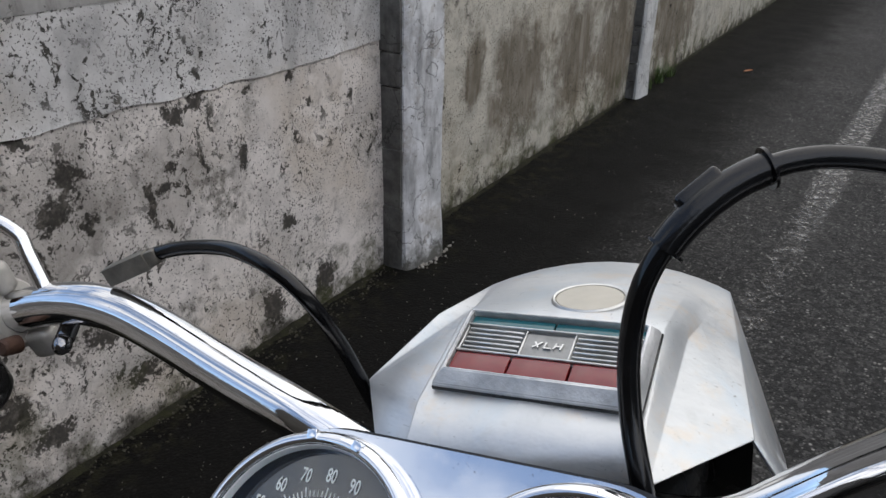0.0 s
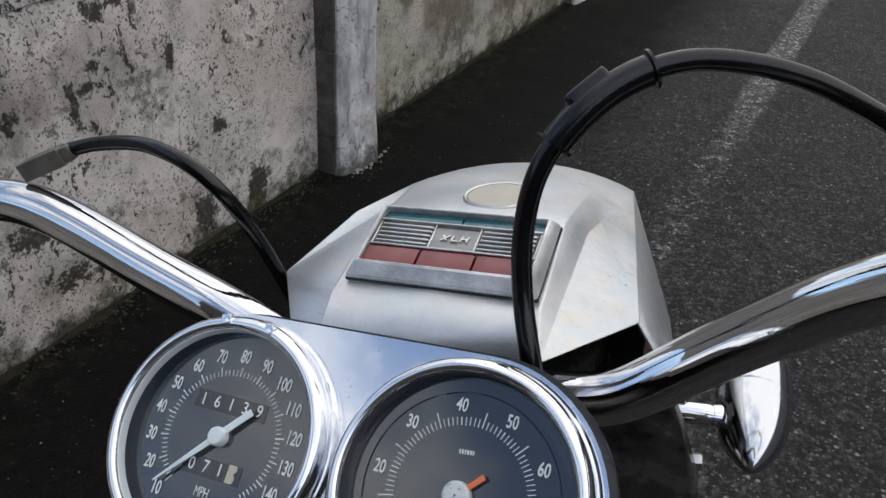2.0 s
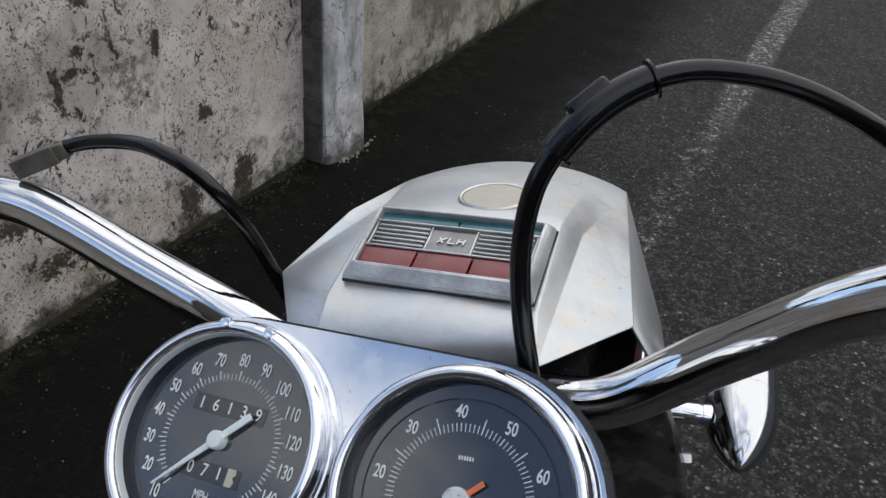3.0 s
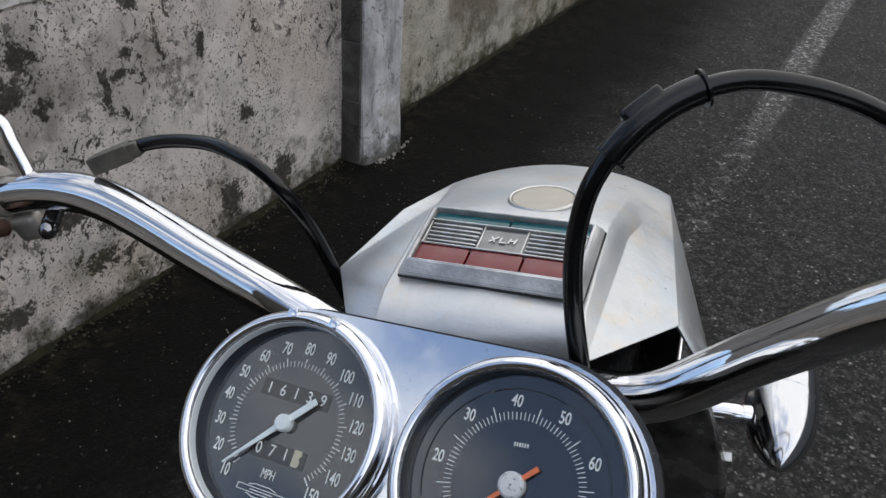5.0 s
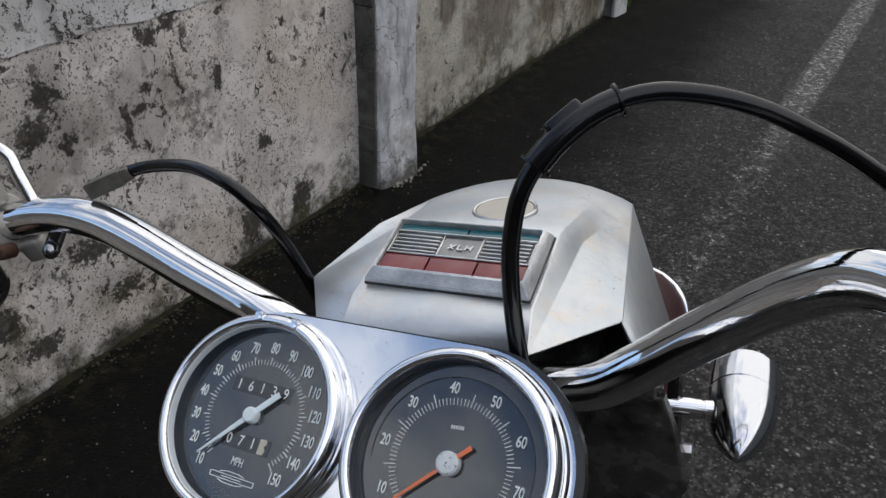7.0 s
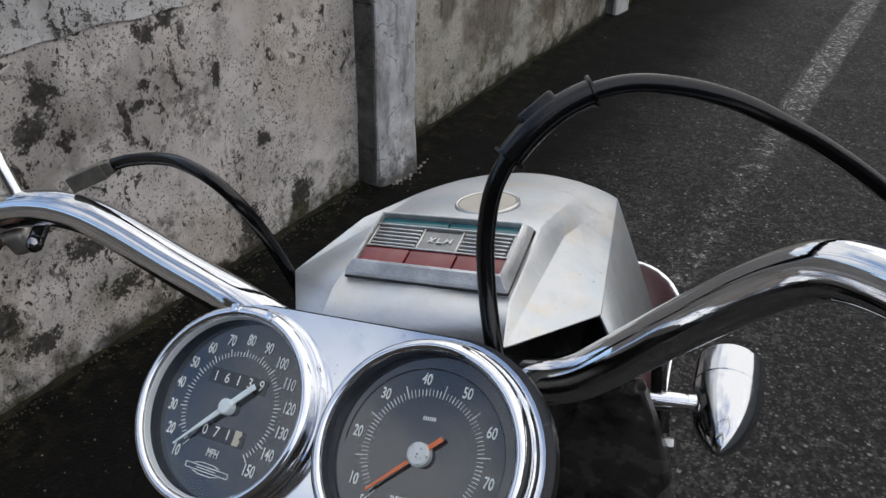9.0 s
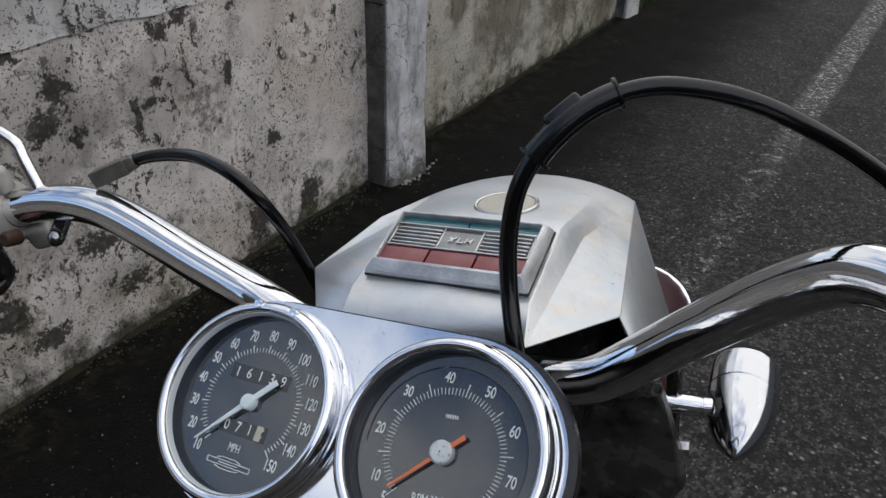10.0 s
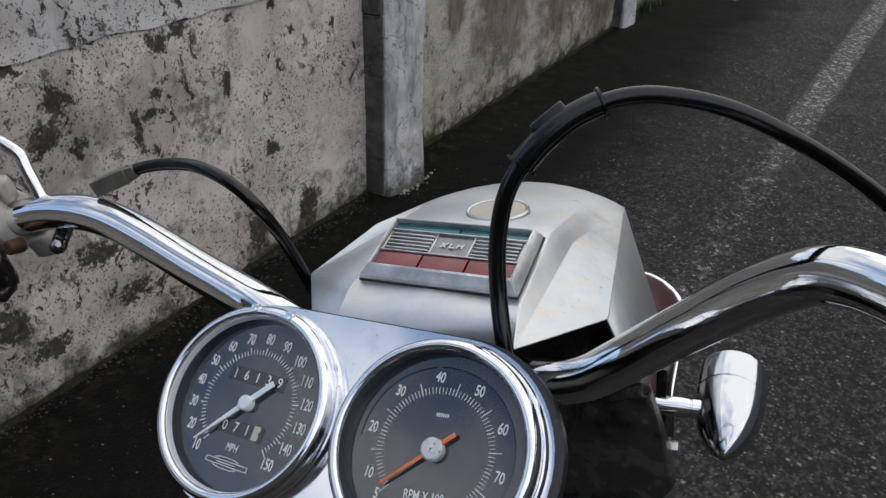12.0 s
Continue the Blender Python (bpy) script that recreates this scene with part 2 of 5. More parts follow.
def make_plaster(name, patches, tone, moss, dirt, stains=(), stain_color=(0.095, 0.072, 0.046), stain_mix=1.0):
    m = Nodes(name)
    x, y, z = m.xyz()
    warp = m.vmath("MULTIPLY", m.vmath("SUBTRACT", m.noise_col(16, 5), (0.5, 0.5, 0.5)), (0.10, 0.10, 0.10))
    wpos = m.vmath("ADD", m.pos, warp)
    broad = m.noise(1.6, 5, 0.6)
    mid = m.noise(7, 6, 0.62)
    tall = m.noise(9, 5, 0.6, m.scaled(m.pos, (1, 1, 0.28)))
    grain = m.noise(150, 4, 0.65)
    c = m.ramp(mid, [(0.30, tuple(v * 0.66 for v in tone)), (0.50, tone), (0.70, tuple(min(1, v * 1.16) for v in tone))])
    c = m.mix(m.step(broad, 0.45, 0.65), c, tuple(v * f for v, f in zip(tone, (0.90, 0.86, 0.80))))
    c = m.mix(m.math("MULTIPLY", m.step(tall, 0.55, 0.75), 0.55), c, tuple(v * 0.50 for v in tone))
    pale = m.step(m.noise(4.2, 6, 0.66, m.scaled(wpos, (1, 1, 1.3))), 0.50, 0.60)
    c = m.mix(m.math("MULTIPLY", pale, 0.6), c, tuple(min(1, v * 1.22) for v in tone))
    # grey film of dirt in irregular fields
    film = m.math("MULTIPLY", m.step(m.noise(4.5, 7, 0.68, wpos), 0.52, 0.66), m.step(m.noise(38, 5, 0.7), 0.38, 0.62))
    c = m.mix(m.math("MULTIPLY", film, dirt), c, (0.13, 0.12, 0.105))
    for py, pz, sy, sz in stains:
        d = m.vmath("LENGTH", m.vmath("MULTIPLY", m.vmath("SUBTRACT", wpos, (0, py, pz)), (0, 1 / sy, 1 / sz)), (0, 0, 0))
        s = m.step(m.math("ADD", d, m.math("MULTIPLY", m.math("SUBTRACT", m.noise(6, 6, 0.7), 0.5), 2.4)), 1.25, 0.55)
        streak = m.math("ADD", m.math("MULTIPLY", m.noise(22, 4, 0.6, m.scaled(m.pos, (1, 1, 0.16))), 0.9), 0.25)
        c = m.mix(m.math("MULTIPLY", m.math("MULTIPLY", s, streak, clamp=True), stain_mix), c, stain_color)
    # soft brown-grey smudges between the specks
    smudge = m.math("MULTIPLY", m.step(m.noise(13, 7, 0.72, m.scaled(wpos, (1, 1, 0.75))), 0.53, 0.70), m.step(m.noise(2.4, 4, 0.6), 0.40, 0.62))
    c = m.mix(m.math("MULTIPLY", smudge, dirt * 0.75), c, (0.20, 0.18, 0.155))
    # black specks, large patches
    gate = m.step(m.math("ADD", m.noise(5, 3, 0.5), m.math("MULTIPLY", m.math("SUBTRACT", 1.3, y), 0.10)), 0.40, 0.60)
    specks = m.math("MULTIPLY", m.step(m.noise(44, 5, 0.66, m.scaled(wpos, (1, 1, 0.70))), 0.555, 0.60), gate)
    tiny = m.math("MULTIPLY", m.math("MULTIPLY", m.step(m.noise(150, 2, 0.5), 0.60, 0.65), m.step(m.noise(6, 4, 0.6), 0.36, 0.52)), 0.90)
    gate2 = m.step(m.noise(3.1, 4, 0.6, m.scaled(m.pos, (1, 1, 0.8))), 0.47, 0.60)
    blots = m.math("MULTIPLY", m.step(m.noise(24, 5, 0.68, m.scaled(wpos, (1, 1, 0.55))), 0.60, 0.65), gate2)
    mask = m.math("MAXIMUM", m.math("MAXIMUM", specks, tiny), blots)
    rag = m.math("ADD", m.math("MULTIPLY", m.math("SUBTRACT", m.noise(26, 3, 0.6), 0.5), 1.7), m.math("MULTIPLY", m.math("SUBTRACT", m.noise(90, 4, 0.7), 0.5), 2.3))
    for py, pz, sy, sz in patches:
        d = m.vmath("LENGTH", m.vmath("MULTIPLY", m.vmath("SUBTRACT", wpos, (0, py, pz)), (0, 1 / sy, 1 / sz)), (0, 0, 0))
        mask = m.math("MAXIMUM", mask, m.step(m.math("ADD", d, rag), 1.10, 0.66))
    mould = m.ramp(m.noise(55, 5, 0.7), [(0.36, (0.012, 0.0115, 0.010)), (0.52, (0.034, 0.031, 0.026)), (0.68, (0.110, 0.099, 0.086))])
    c = m.mix(m.math("MULTIPLY", mask, 0.93), c, mould)
    # moss and splash dirt with ragged upper edge
    foot = m.math("ADD", z, m.math("MULTIPLY", m.math("SUBTRACT", m.noise(11, 6, 0.7), 0.5), 0.34))
    c = m.mix(m.math("MULTIPLY", m.step(foot, 0.085, -0.01), 0.92), c, (0.032, 0.030, 0.022))
    green = m.math("MULTIPLY", m.step(m.noise(9, 6, 0.68, wpos), 0.46, 0.62), m.step(foot, 0.30, 0.05))
    c = m.mix(m.math("MULTIPLY", green, moss), c, (0.060, 0.066, 0.022))
    h = m.math("SUBTRACT", m.math("ADD", m.math("MULTIPLY", mid, 0.6), m.math("MULTIPLY", grain, 0.18)), m.math("MULTIPLY", mask, 0.35))
    return m.done(c, 0.92, 0.0, m.bump(h, 0.6, 0.012), Specular_IOR_Level=0.10)


def make_concrete(name, tone, stain, crack, deep=0.72, splash=0.0):
    m = Nodes(name)
    warp = m.vmath("ADD", m.pos, m.vmath("MULTIPLY", m.noise_col(9, 6), (0.30, 0.30, 0.30)))
    a, b = m.noise(10, 6, 0.65), m.noise(120, 4, 0.6)
    runs = m.noise(16, 5, 0.6, m.scaled(m.pos, (1, 1, 0.22)))
    c = m.ramp(a, [(0.3, tuple(v * deep for v in tone)), (0.6, tone), (0.75, tuple(v * 1.12 for v in tone))])
    c = m.mix(m.math("MULTIPLY", m.step(runs, 0.48, 0.68), stain), c, (0.055, 0.052, 0.048))
    edge = m.math("MULTIPLY", m.step(m.voronoi(4.2, warp, "DISTANCE_TO_EDGE"), 0.020, 0.004), m.step(m.noise(5, 3, 0.6), 0.34, 0.46))
    c = m.mix(m.math("MULTIPLY", edge, crack), c, (0.045, 0.042, 0.040))
    spots = m.step(m.noise(70, 3, 0.5), 0.66, 0.70)
    c = m.mix(m.math("MULTIPLY", spots, 0.7), c, (0.06, 0.056, 0.05))
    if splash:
        rust = m.math("MULTIPLY", m.step(m.noise(7, 6, 0.7, m.scaled(warp, (1, 1, 0.4))), 0.50, 0.66), 0.55)
        c = m.mix(rust, c, (0.24, 0.20, 0.15))
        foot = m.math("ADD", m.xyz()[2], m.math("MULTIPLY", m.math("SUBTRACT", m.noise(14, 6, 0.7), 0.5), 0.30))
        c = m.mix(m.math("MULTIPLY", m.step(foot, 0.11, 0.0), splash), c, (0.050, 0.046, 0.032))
    h = m.math("SUBTRACT", m.math("ADD", a, m.math("MULTIPLY", b, 0.3)), m.math("MULTIPLY", edge, 0.6))
    return m.done(c, 0.85, 0.0, m.bump(h, 0.5, 0.008))


def make_asphalt():
    m = Nodes("damp_asphalt")
    x, y, z = m.xyz()
    broad = m.noise(0.9, 5, 0.6)
    mid = m.noise(6, 5, 0.6)
    fine = m.noise(210, 3, 0.6)
    cell = m.voronoi(112, None, "F1", "Color")
    stone = m.math("MULTIPLY", m.step(m.xyz(cell)[0], 0.74, 0.86), m.step(m.voronoi(112), 0.48, 0.25))
    light = m.math("MULTIPLY", m.step(m.xyz(m.voronoi(58, None, "F1", "Color"))[1], 0.915, 0.95), m.step(m.voronoi(58), 0.40, 0.16))
    c = m.ramp(broad, [(0.35, (0.0125, 0.0122, 0.0118)), (0.65, (0.025, 0.0242, 0.0235))])
    c = m.mix(m.math("MULTIPLY", m.step(mid, 0.45, 0.7), 0.5), c, (0.030, 0.029, 0.0275))
    dry = m.step(m.noise(1.7, 6, 0.68, m.scaled(m.pos, (1.0, 0.7, 1))), 0.48, 0.66)
    c = m.mix(m.math("MULTIPLY", dry, 0.72), c, (0.040, 0.0385, 0.0365))
    mott = m.noise(19, 5, 0.7)
    c = m.mix(m.math("MULTIPLY", m.step(mott, 0.54, 0.40), 0.55), c, (0.0075, 0.0073, 0.0070))
    coarse = m.noise(30, 4, 0.66)
    c = m.mix(m.math("MULTIPLY", m.step(coarse, 0.52, 0.36), 0.8), c, (0.0050, 0.0049, 0.0047))
    c = m.mix(m.math("MULTIPLY", m.step(coarse, 0.52, 0.68), 0.45), c, (0.050, 0.048, 0.045))
    grain = m.math("ADD", m.math("MULTIPLY", m.math("POWER", m.xyz(cell)[1], 2.6), 2.7), 0.25)
    c = m.mix(0.85, c, m.vmath("MULTIPLY", c, m.vmath("SCALE", (1.0, 1.0, 1.0), grain)))
    c = m.mix(m.math("MULTIPLY", stone, 0.75), c, (0.12, 0.116, 0.11))
    c = m.mix(m.math("MULTIPLY", light, 0.75), c, (0.26, 0.25, 0.235))
    # asphalt darkens to near black towards the wall, with a ragged edge
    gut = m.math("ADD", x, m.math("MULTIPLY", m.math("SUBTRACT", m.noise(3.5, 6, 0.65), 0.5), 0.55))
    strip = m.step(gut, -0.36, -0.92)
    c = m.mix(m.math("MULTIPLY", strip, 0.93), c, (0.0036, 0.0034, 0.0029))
    green = m.math("MULTIPLY", m.step(gut, -1.12, -1.34), m.step(m.noise(17, 6, 0.7), 0.47, 0.60))
    c = m.mix(m.math("MULTIPLY", green, 0.85), c, m.ramp(m.noise(40, 4, 0.7), [(0.40, (0.012, 0.011, 0.007)), (0.58, (0.018, 0.0175, 0.010)), (0.72, (0.050, 0.045, 0.034))]))
    r = m.math("ADD", m.math("MULTIPLY", mid, 0.25), 0.60)
    h = m.math("ADD", m.math("MULTIPLY", fine, 0.5), m.math("MULTIPLY", m.voronoi(112), -0.5))
    return m.done(c, r, 0.0, m.bump(h, 0.7, 0.006), Specular_IOR_Level=m.math("SUBTRACT", 0.22, m.math("MULTIPLY", strip, 0.14)))


def make_soil():
    m = Nodes("gutter_soil")
    a, b = m.noise(26, 6, 0.7), m.noise(190, 4, 0.7)
    c = m.ramp(a, [(0.36, (0.010, 0.0095, 0.007)), (0.52, (0.022, 0.021, 0.012)), (0.64, (0.026, 0.027, 0.011)), (0.76, (0.050, 0.044, 0.032))])
    return m.done(c, 0.9, 0.0, m.bump(b, 0.8, 0.006), Specular_IOR_Level=0.2)


def make_road_paint():
    m = Nodes("worn_road_paint")
    x, y, z = m.xyz()
    wear = m.noise(18, 6, 0.72)
    chip = m.noise(60, 4, 0.7)
    side = m.math("MULTIPLY", m.math("POWER", m.math("ABSOLUTE", m.math("MULTIPLY", m.math("SUBTRACT", x, m.math("ADD", m.math("MULTIPLY", y, 0.026), -0.228)), 11.8)), 4.0), 0.22)
    k = m.math("SUBTRACT", m.math("ADD", m.math("MULTIPLY", wear, 0.62), m.math("MULTIPLY", chip, 0.55)), side)
    far = m.math("MULTIPLY", m.step(y, 2.6, 4.2), 0.13)
    keep = m.math("MULTIPLY", m.step(m.math("ADD", k, far), 0.55, 0.72), m.math("ADD", m.math("MULTIPLY", m.step(m.noise(34, 5, 0.75), 0.48, 0.60), 0.50), 0.16))
    m.done(m.mix(wear, (0.24, 0.23, 0.215), (0.42, 0.41, 0.39)), 0.7)
    tr = m.n.new("ShaderNodeBsdfTransparent")
    mx = m.n.new("ShaderNodeMixShader")
    m.l.new(keep, mx.inputs["Fac"])
    m.l.new(tr.outputs[0], mx.inputs[1])
    m.l.new(m.bsdf.outputs[0], mx.inputs[2])
    m.l.new(mx.outputs[0], m.out.inputs["Surface"])
    return m.mat


CHROME = make_chrome("chrome")
BAR_CHROME = make_drawn_chrome()
CHROME_WORN = make_chrome("hazy_chrome", (0.78, 0.80, 0.83), 0.09)
SATIN_CHROME = make_chrome("satin_chrome", (0.54, 0.55, 0.57), 0.11)
DARK_CHROME = make_chrome("dark_chrome", (0.26, 0.26, 0.27), 0.10)
ALUMINIUM = make_aluminium()
CAST_FRAME = make_cast("cast_frame", (0.42, 0.425, 0.43), (0.74, 0.74, 0.735), 0.42, 0.55, 0.45)
CAST_CLAMP = make_cast("cast_clamp", (0.35, 0.335, 0.31), (0.52, 0.50, 0.465), 0.48, 0.55, 0.15)
GREY_ZINC = make_cast("dull_zinc", (0.10, 0.094, 0.082), (0.24, 0.225, 0.195), 0.55, 0.6, 0.25)
STEEL = make_cast("bright_steel", (0.45, 0.45, 0.44), (0.62, 0.62, 0.61), 0.35, 1.0, 0.1)
GRILLE_DARK = make_cast("grille_grey", (0.16, 0.16, 0.16), (0.30, 0.30, 0.29), 0.45, 0.7, 0.3)
# mottled black, its colour lifted to stand in for a soft sheen
SHEEN_BLACK = make_cast("sheen_black_paint", (0.014, 0.0137, 0.0132), (0.075, 0.072, 0.068), 0.26, 0.0, 0.12)
RUST = make_cast("rusty_screw", (0.030, 0.016, 0.012), (0.085, 0.045, 0.030), 0.6, 0.4, 0.5)
RUBBER = make_rubber()
BLACK = make_black_paint()
DIAL = Nodes("dial_black").done((0.0085, 0.0110, 0.0165), 0.75, 0.0, Specular_IOR_Level=0.2, Coat_Weight=1.0, Coat_Roughness=0.02, Coat_IOR=1.90)
DRUM = Nodes("counter_black").done((0.008, 0.008, 0.0085), 0.6, 0.0, Specular_IOR_Level=0.2, Coat_Weight=0.8, Coat_Roughness=0.03, Coat_IOR=1.75)
WHITE = make_plain("dial_white", (0.90, 0.90, 0.86), 0.6, 0.0, 0.05)
PALE = make_plain("needle_white", (0.84, 0.90, 0.90), 0.5, 0.0, 0.05)
IVORY = make_plain("counter_ivory", (0.60, 0.55, 0.42), 0.6)
ORANGE = make_plain("needle_orange", (0.86, 0.20, 0.07), 0.5, 0.0, 0.08)
HUB = make_hub()
INNER = make_plain("inner_ring_grey", (0.80, 0.83, 0.84), 0.45, 0.1, 0.06)
INNER_DARK = make_plain("inner_ring_dark", (0.045, 0.05, 0.06), 0.35, 0.3, 0.1)
RED_LENS = make_lens("red_lens", (0.20, 0.015, 0.017))
TEAL_LENS = make_lens("teal_lens", (0.015, 0.12, 0.14))
BADGE = make_plain("badge_tan", (0.42, 0.39, 0.33), 0.42, 0.4, 0.12)
GLASS = make_glass()
PLASTER = make_plaster("mouldy_plaster", PATCHES, (0.662, 0.620, 0.590), 0.55, 0.80, [(0.70, 0.66, .22, .15), (0.98, 0.62, .18, .12), (0.55, 0.45, .20, .14)], (0.17, 0.155, 0.135), 0.60)
COAT = make_plaster("upper_coat", [], (0.56, 0.55, 0.545), 0.0, 0.20)
FAR_PLASTER = make_plaster("streaked_plaster", [], (0.49, 0.465, 0.405), 0.62, 0.7, [(2.62, 0.55, .10, .16), (3.05, 0.45, .28, .30), (3.7, 0.40, .30, .32), (4.3, 0.35, .35, .40), (5.4, 0.4, .5, .4)])
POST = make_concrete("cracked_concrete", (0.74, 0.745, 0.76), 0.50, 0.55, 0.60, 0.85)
POST_PALE = make_concrete("whitewashed_concrete", (0.62, 0.62, 0.61), 0.35, 0.5)
SOIL = make_soil()
RUBBLE = make_plain("plaster_crumbs", (0.28, 0.265, 0.24), 0.85, 0.0, 0.45, 25)
UPPER = make_concrete("weathered_render", (0.36, 0.35, 0.34), 0.5, 0.0)
# blocks on the side of the posts, far darker than the front face
POST_SIDE = make_concrete("dark_block", (0.15, 0.146, 0.138), 0.97, 0.9, 0.22)
ASPHALT = make_asphalt()
PAINT = make_road_paint()
# plain tones for the added, unseen light blockers round the lane
BLOCKER_GREY = make_concrete("blocker_grey", (0.16, 0.155, 0.15), 0.4, 0.1)
BLOCKER_DARK = make_concrete("blocker_dark", (0.075, 0.068, 0.060), 0.3, 0.1)
MAROON = make_plain("maroon_paint", (0.028, 0.004, 0.006), 0.42, 0.0, 0.15, 12)
PEBBLE = make_plain("pebble", (0.20, 0.19, 0.17), 0.8, 0.0, 0.5, 30)
GRIT = make_plain("gutter_grit", (0.045, 0.040, 0.028), 0.85, 0.0, 0.6, 40)
LEAF = make_plain("weed_green", (0.060, 0.095, 0.025), 0.55, 0.0, 0.4, 40)
DRY_LEAF = make_plain("dry_leaf", (0.34, 0.13, 0.05), 0.6, 0.0, 0.3, 60)


# ---------------------------------------------------------------- mesh helpers
def link_mesh(name, bm, material, smooth=True):
    me = bpy.data.meshes.new(name)
    bm.normal_update()
    bm.to_mesh(me)
    bm.free()
    for mat in material if isinstance(material, (list, tuple)) else (material,):
        me.materials.append(mat)
    if smooth:
        me.shade_smooth()
        me.set_sharp_from_angle(angle=radians(38))
    return new(name, me)


def part(name, bm, material, parent, label="", smooth=True, m=None):
    ob = link_mesh(name, bm, material, smooth)
    ob.parent = parent
    if m is not None:
        ob.matrix_basis = m
    return tagged(ob, label)


def box(bm, size, m=Matrix(), bevel=0.0, seg=2):
    r = bmesh.ops.create_cube(bm, size=1.0, matrix=m @ Matrix.Diagonal((*size, 1)))
    if bevel:
        es = list({e for v in r["verts"] for e in v.link_edges})
        bmesh.ops.bevel(bm, geom=es, offset=bevel, segments=seg, profile=0.6, affect="EDGES")
    return bm


def lathe(bm, profile, seg=64, m=Matrix(), closed=False):
    """Turn (radius, height) pairs round the z axis of m."""
    rings = []
    for r, z in profile:
        if r < 1e-6:
            rings.append([bm.verts.new(m @ Vector((0, 0, z)))])
        else:
            rings.append([bm.verts.new(m @ Vector((r * math.cos(a), r * math.sin(a), z))) for a in (2 * math.pi * i / seg for i in range(seg))])
    if closed:
        rings.append(rings[0])
    for a, b in zip(rings, rings[1:]):
        for i in range(seg):
            j = (i + 1) % seg
            vs = [a[i % len(a)], a[j % len(a)], b[j % len(b)], b[i % len(b)]]
            vs = list(dict.fromkeys(vs))
            if len(vs) > 2:
                bm.faces.new(vs)
    return bm


def spline(points, n=10):
    """A smooth line through points."""
    p = [Vector(q) for q in points]
    p = [p[0] * 2 - p[1], *p, p[-1] * 2 - p[-2]]
    out = []
    for a, b, c, d in zip(p, p[1:], p[2:], p[3:]):
        for i in range(n):
            t = i / n
            out.append(0.5 * (2 * b + (c - a) * t + (2 * a - 5 * b + 4 * c - d) * t * t + (3 * b - a - 3 * c + d) * t ** 3))
    out.append(p[-2])
    return out


def tube(bm, line, radius, seg=20, caps=True):
    """Sweep a circle along a line; radius is a number or a function of 0..1."""
    up = Vector((0.3, 0.2, 1)).normalized()
    rings = []
    uv = bm.loops.layers.uv.verify()
    run = [0.0]
    for p, q in zip(line, line[1:]):
        run.append(run[-1] + (q - p).length)
    for i, p in enumerate(line):
        d = (line[min(i + 1, len(line) - 1)] - line[max(i - 1, 0)]).normalized()
        side = up.cross(d).normalized()
        up = d.cross(side).normalized()
        r = radius(i / (len(line) - 1)) if callable(radius) else radius
        rings.append([bm.verts.new(p + r * (math.cos(a) * side + math.sin(a) * up)) for a in (2 * math.pi * k / seg for k in range(seg))])
    for i, (a, b) in enumerate(zip(rings, rings[1:])):
        for k in range(seg):
            f = bm.faces.new((a[k], a[(k + 1) % seg], b[(k + 1) % seg], b[k]))
            for loop, u, v in zip(f.loops, (k, k + 1, k + 1, k), (run[i], run[i], run[i + 1], run[i + 1])):
                loop[uv].uv = (u / seg, v)
    if caps:
        bm.faces.new(rings[0][::-1])
        bm.faces.new(rings[-1])
    return bm


def plate(bm, outline, z0, z1, bevel=0.0, m=Matrix(), seg=2):
    """A slab with the outline given in x, y, from z0 to z1, its top edge rounded."""
    low = [bm.verts.new(m @ Vector((x, y, z0))) for x, y in outline]
    top = [bm.verts.new(m @ Vector((x, y, z1))) for x, y in outline]
    bm.faces.new(low[::-1])
    f = bm.faces.new(top)
    for i in range(len(outline)):
        j = (i + 1) % len(outline)
        bm.faces.new((low[i], low[j], top[j], top[i]))
    if bevel:
        bmesh.ops.bevel(bm, geom=list(f.edges), offset=bevel, segments=seg, profile=0.6, affect="EDGES")
    return bm


def axis_pose(p, z_dir, x_dir=(1, 0, 0)):
    """A pose at p whose z axis points along z_dir."""
    z = Vector(z_dir).normalized()
    x = Vector(x_dir) if abs(z.dot(Vector(x_dir).normalized())) < 0.98 else Vector((0, 0, 1))
    x = (x - z * x.dot(z)).normalized()
    y = z.cross(x)
    return Matrix(((x.x, y.x, z.x, p[0]), (x.y, y.y, z.y, p[1]), (x.z, y.z, z.z, p[2]), (0, 0, 0, 1)))


def add_text(bm, body, size, m, stretch=0.62, depth=0.0001, bold=0.0):
    """Letters as flat raised shapes, centred on the pose m."""
    cu = bpy.data.curves.new("letters", "FONT")
    cu.body, cu.size, cu.align_x, cu.align_y = body, size, "CENTER", "CENTER"
    cu.extrude, cu.offset, cu.resolution_u = depth, bold, 4
    ob = bpy.data.objects.new("letters", cu)
    scene.collection.objects.link(ob)
    dg = bpy.context.evaluated_depsgraph_get()
    me = bpy.data.meshes.new_from_object(ob.evaluated_get(dg))
    me.transform(m @ Matrix.Diagonal((stretch, 1, 1, 1)))
    bm.from_mesh(me)
    bpy.data.objects.remove(ob)
    bpy.data.curves.remove(cu)
    bpy.data.meshes.remove(me)


def bar(bm, p, q, width, z0, z1, m=Matrix()):
    """A thin straight bar on a dial from p to q."""
    a, b = Vector(p), Vector(q)
    s = (b - a).normalized()
    s = Vector((-s.y, s.x)) * width / 2
    plate(bm, [tuple(a - s), tuple(b - s), tuple(b + s), tuple(a + s)], z0, z1, m=m)


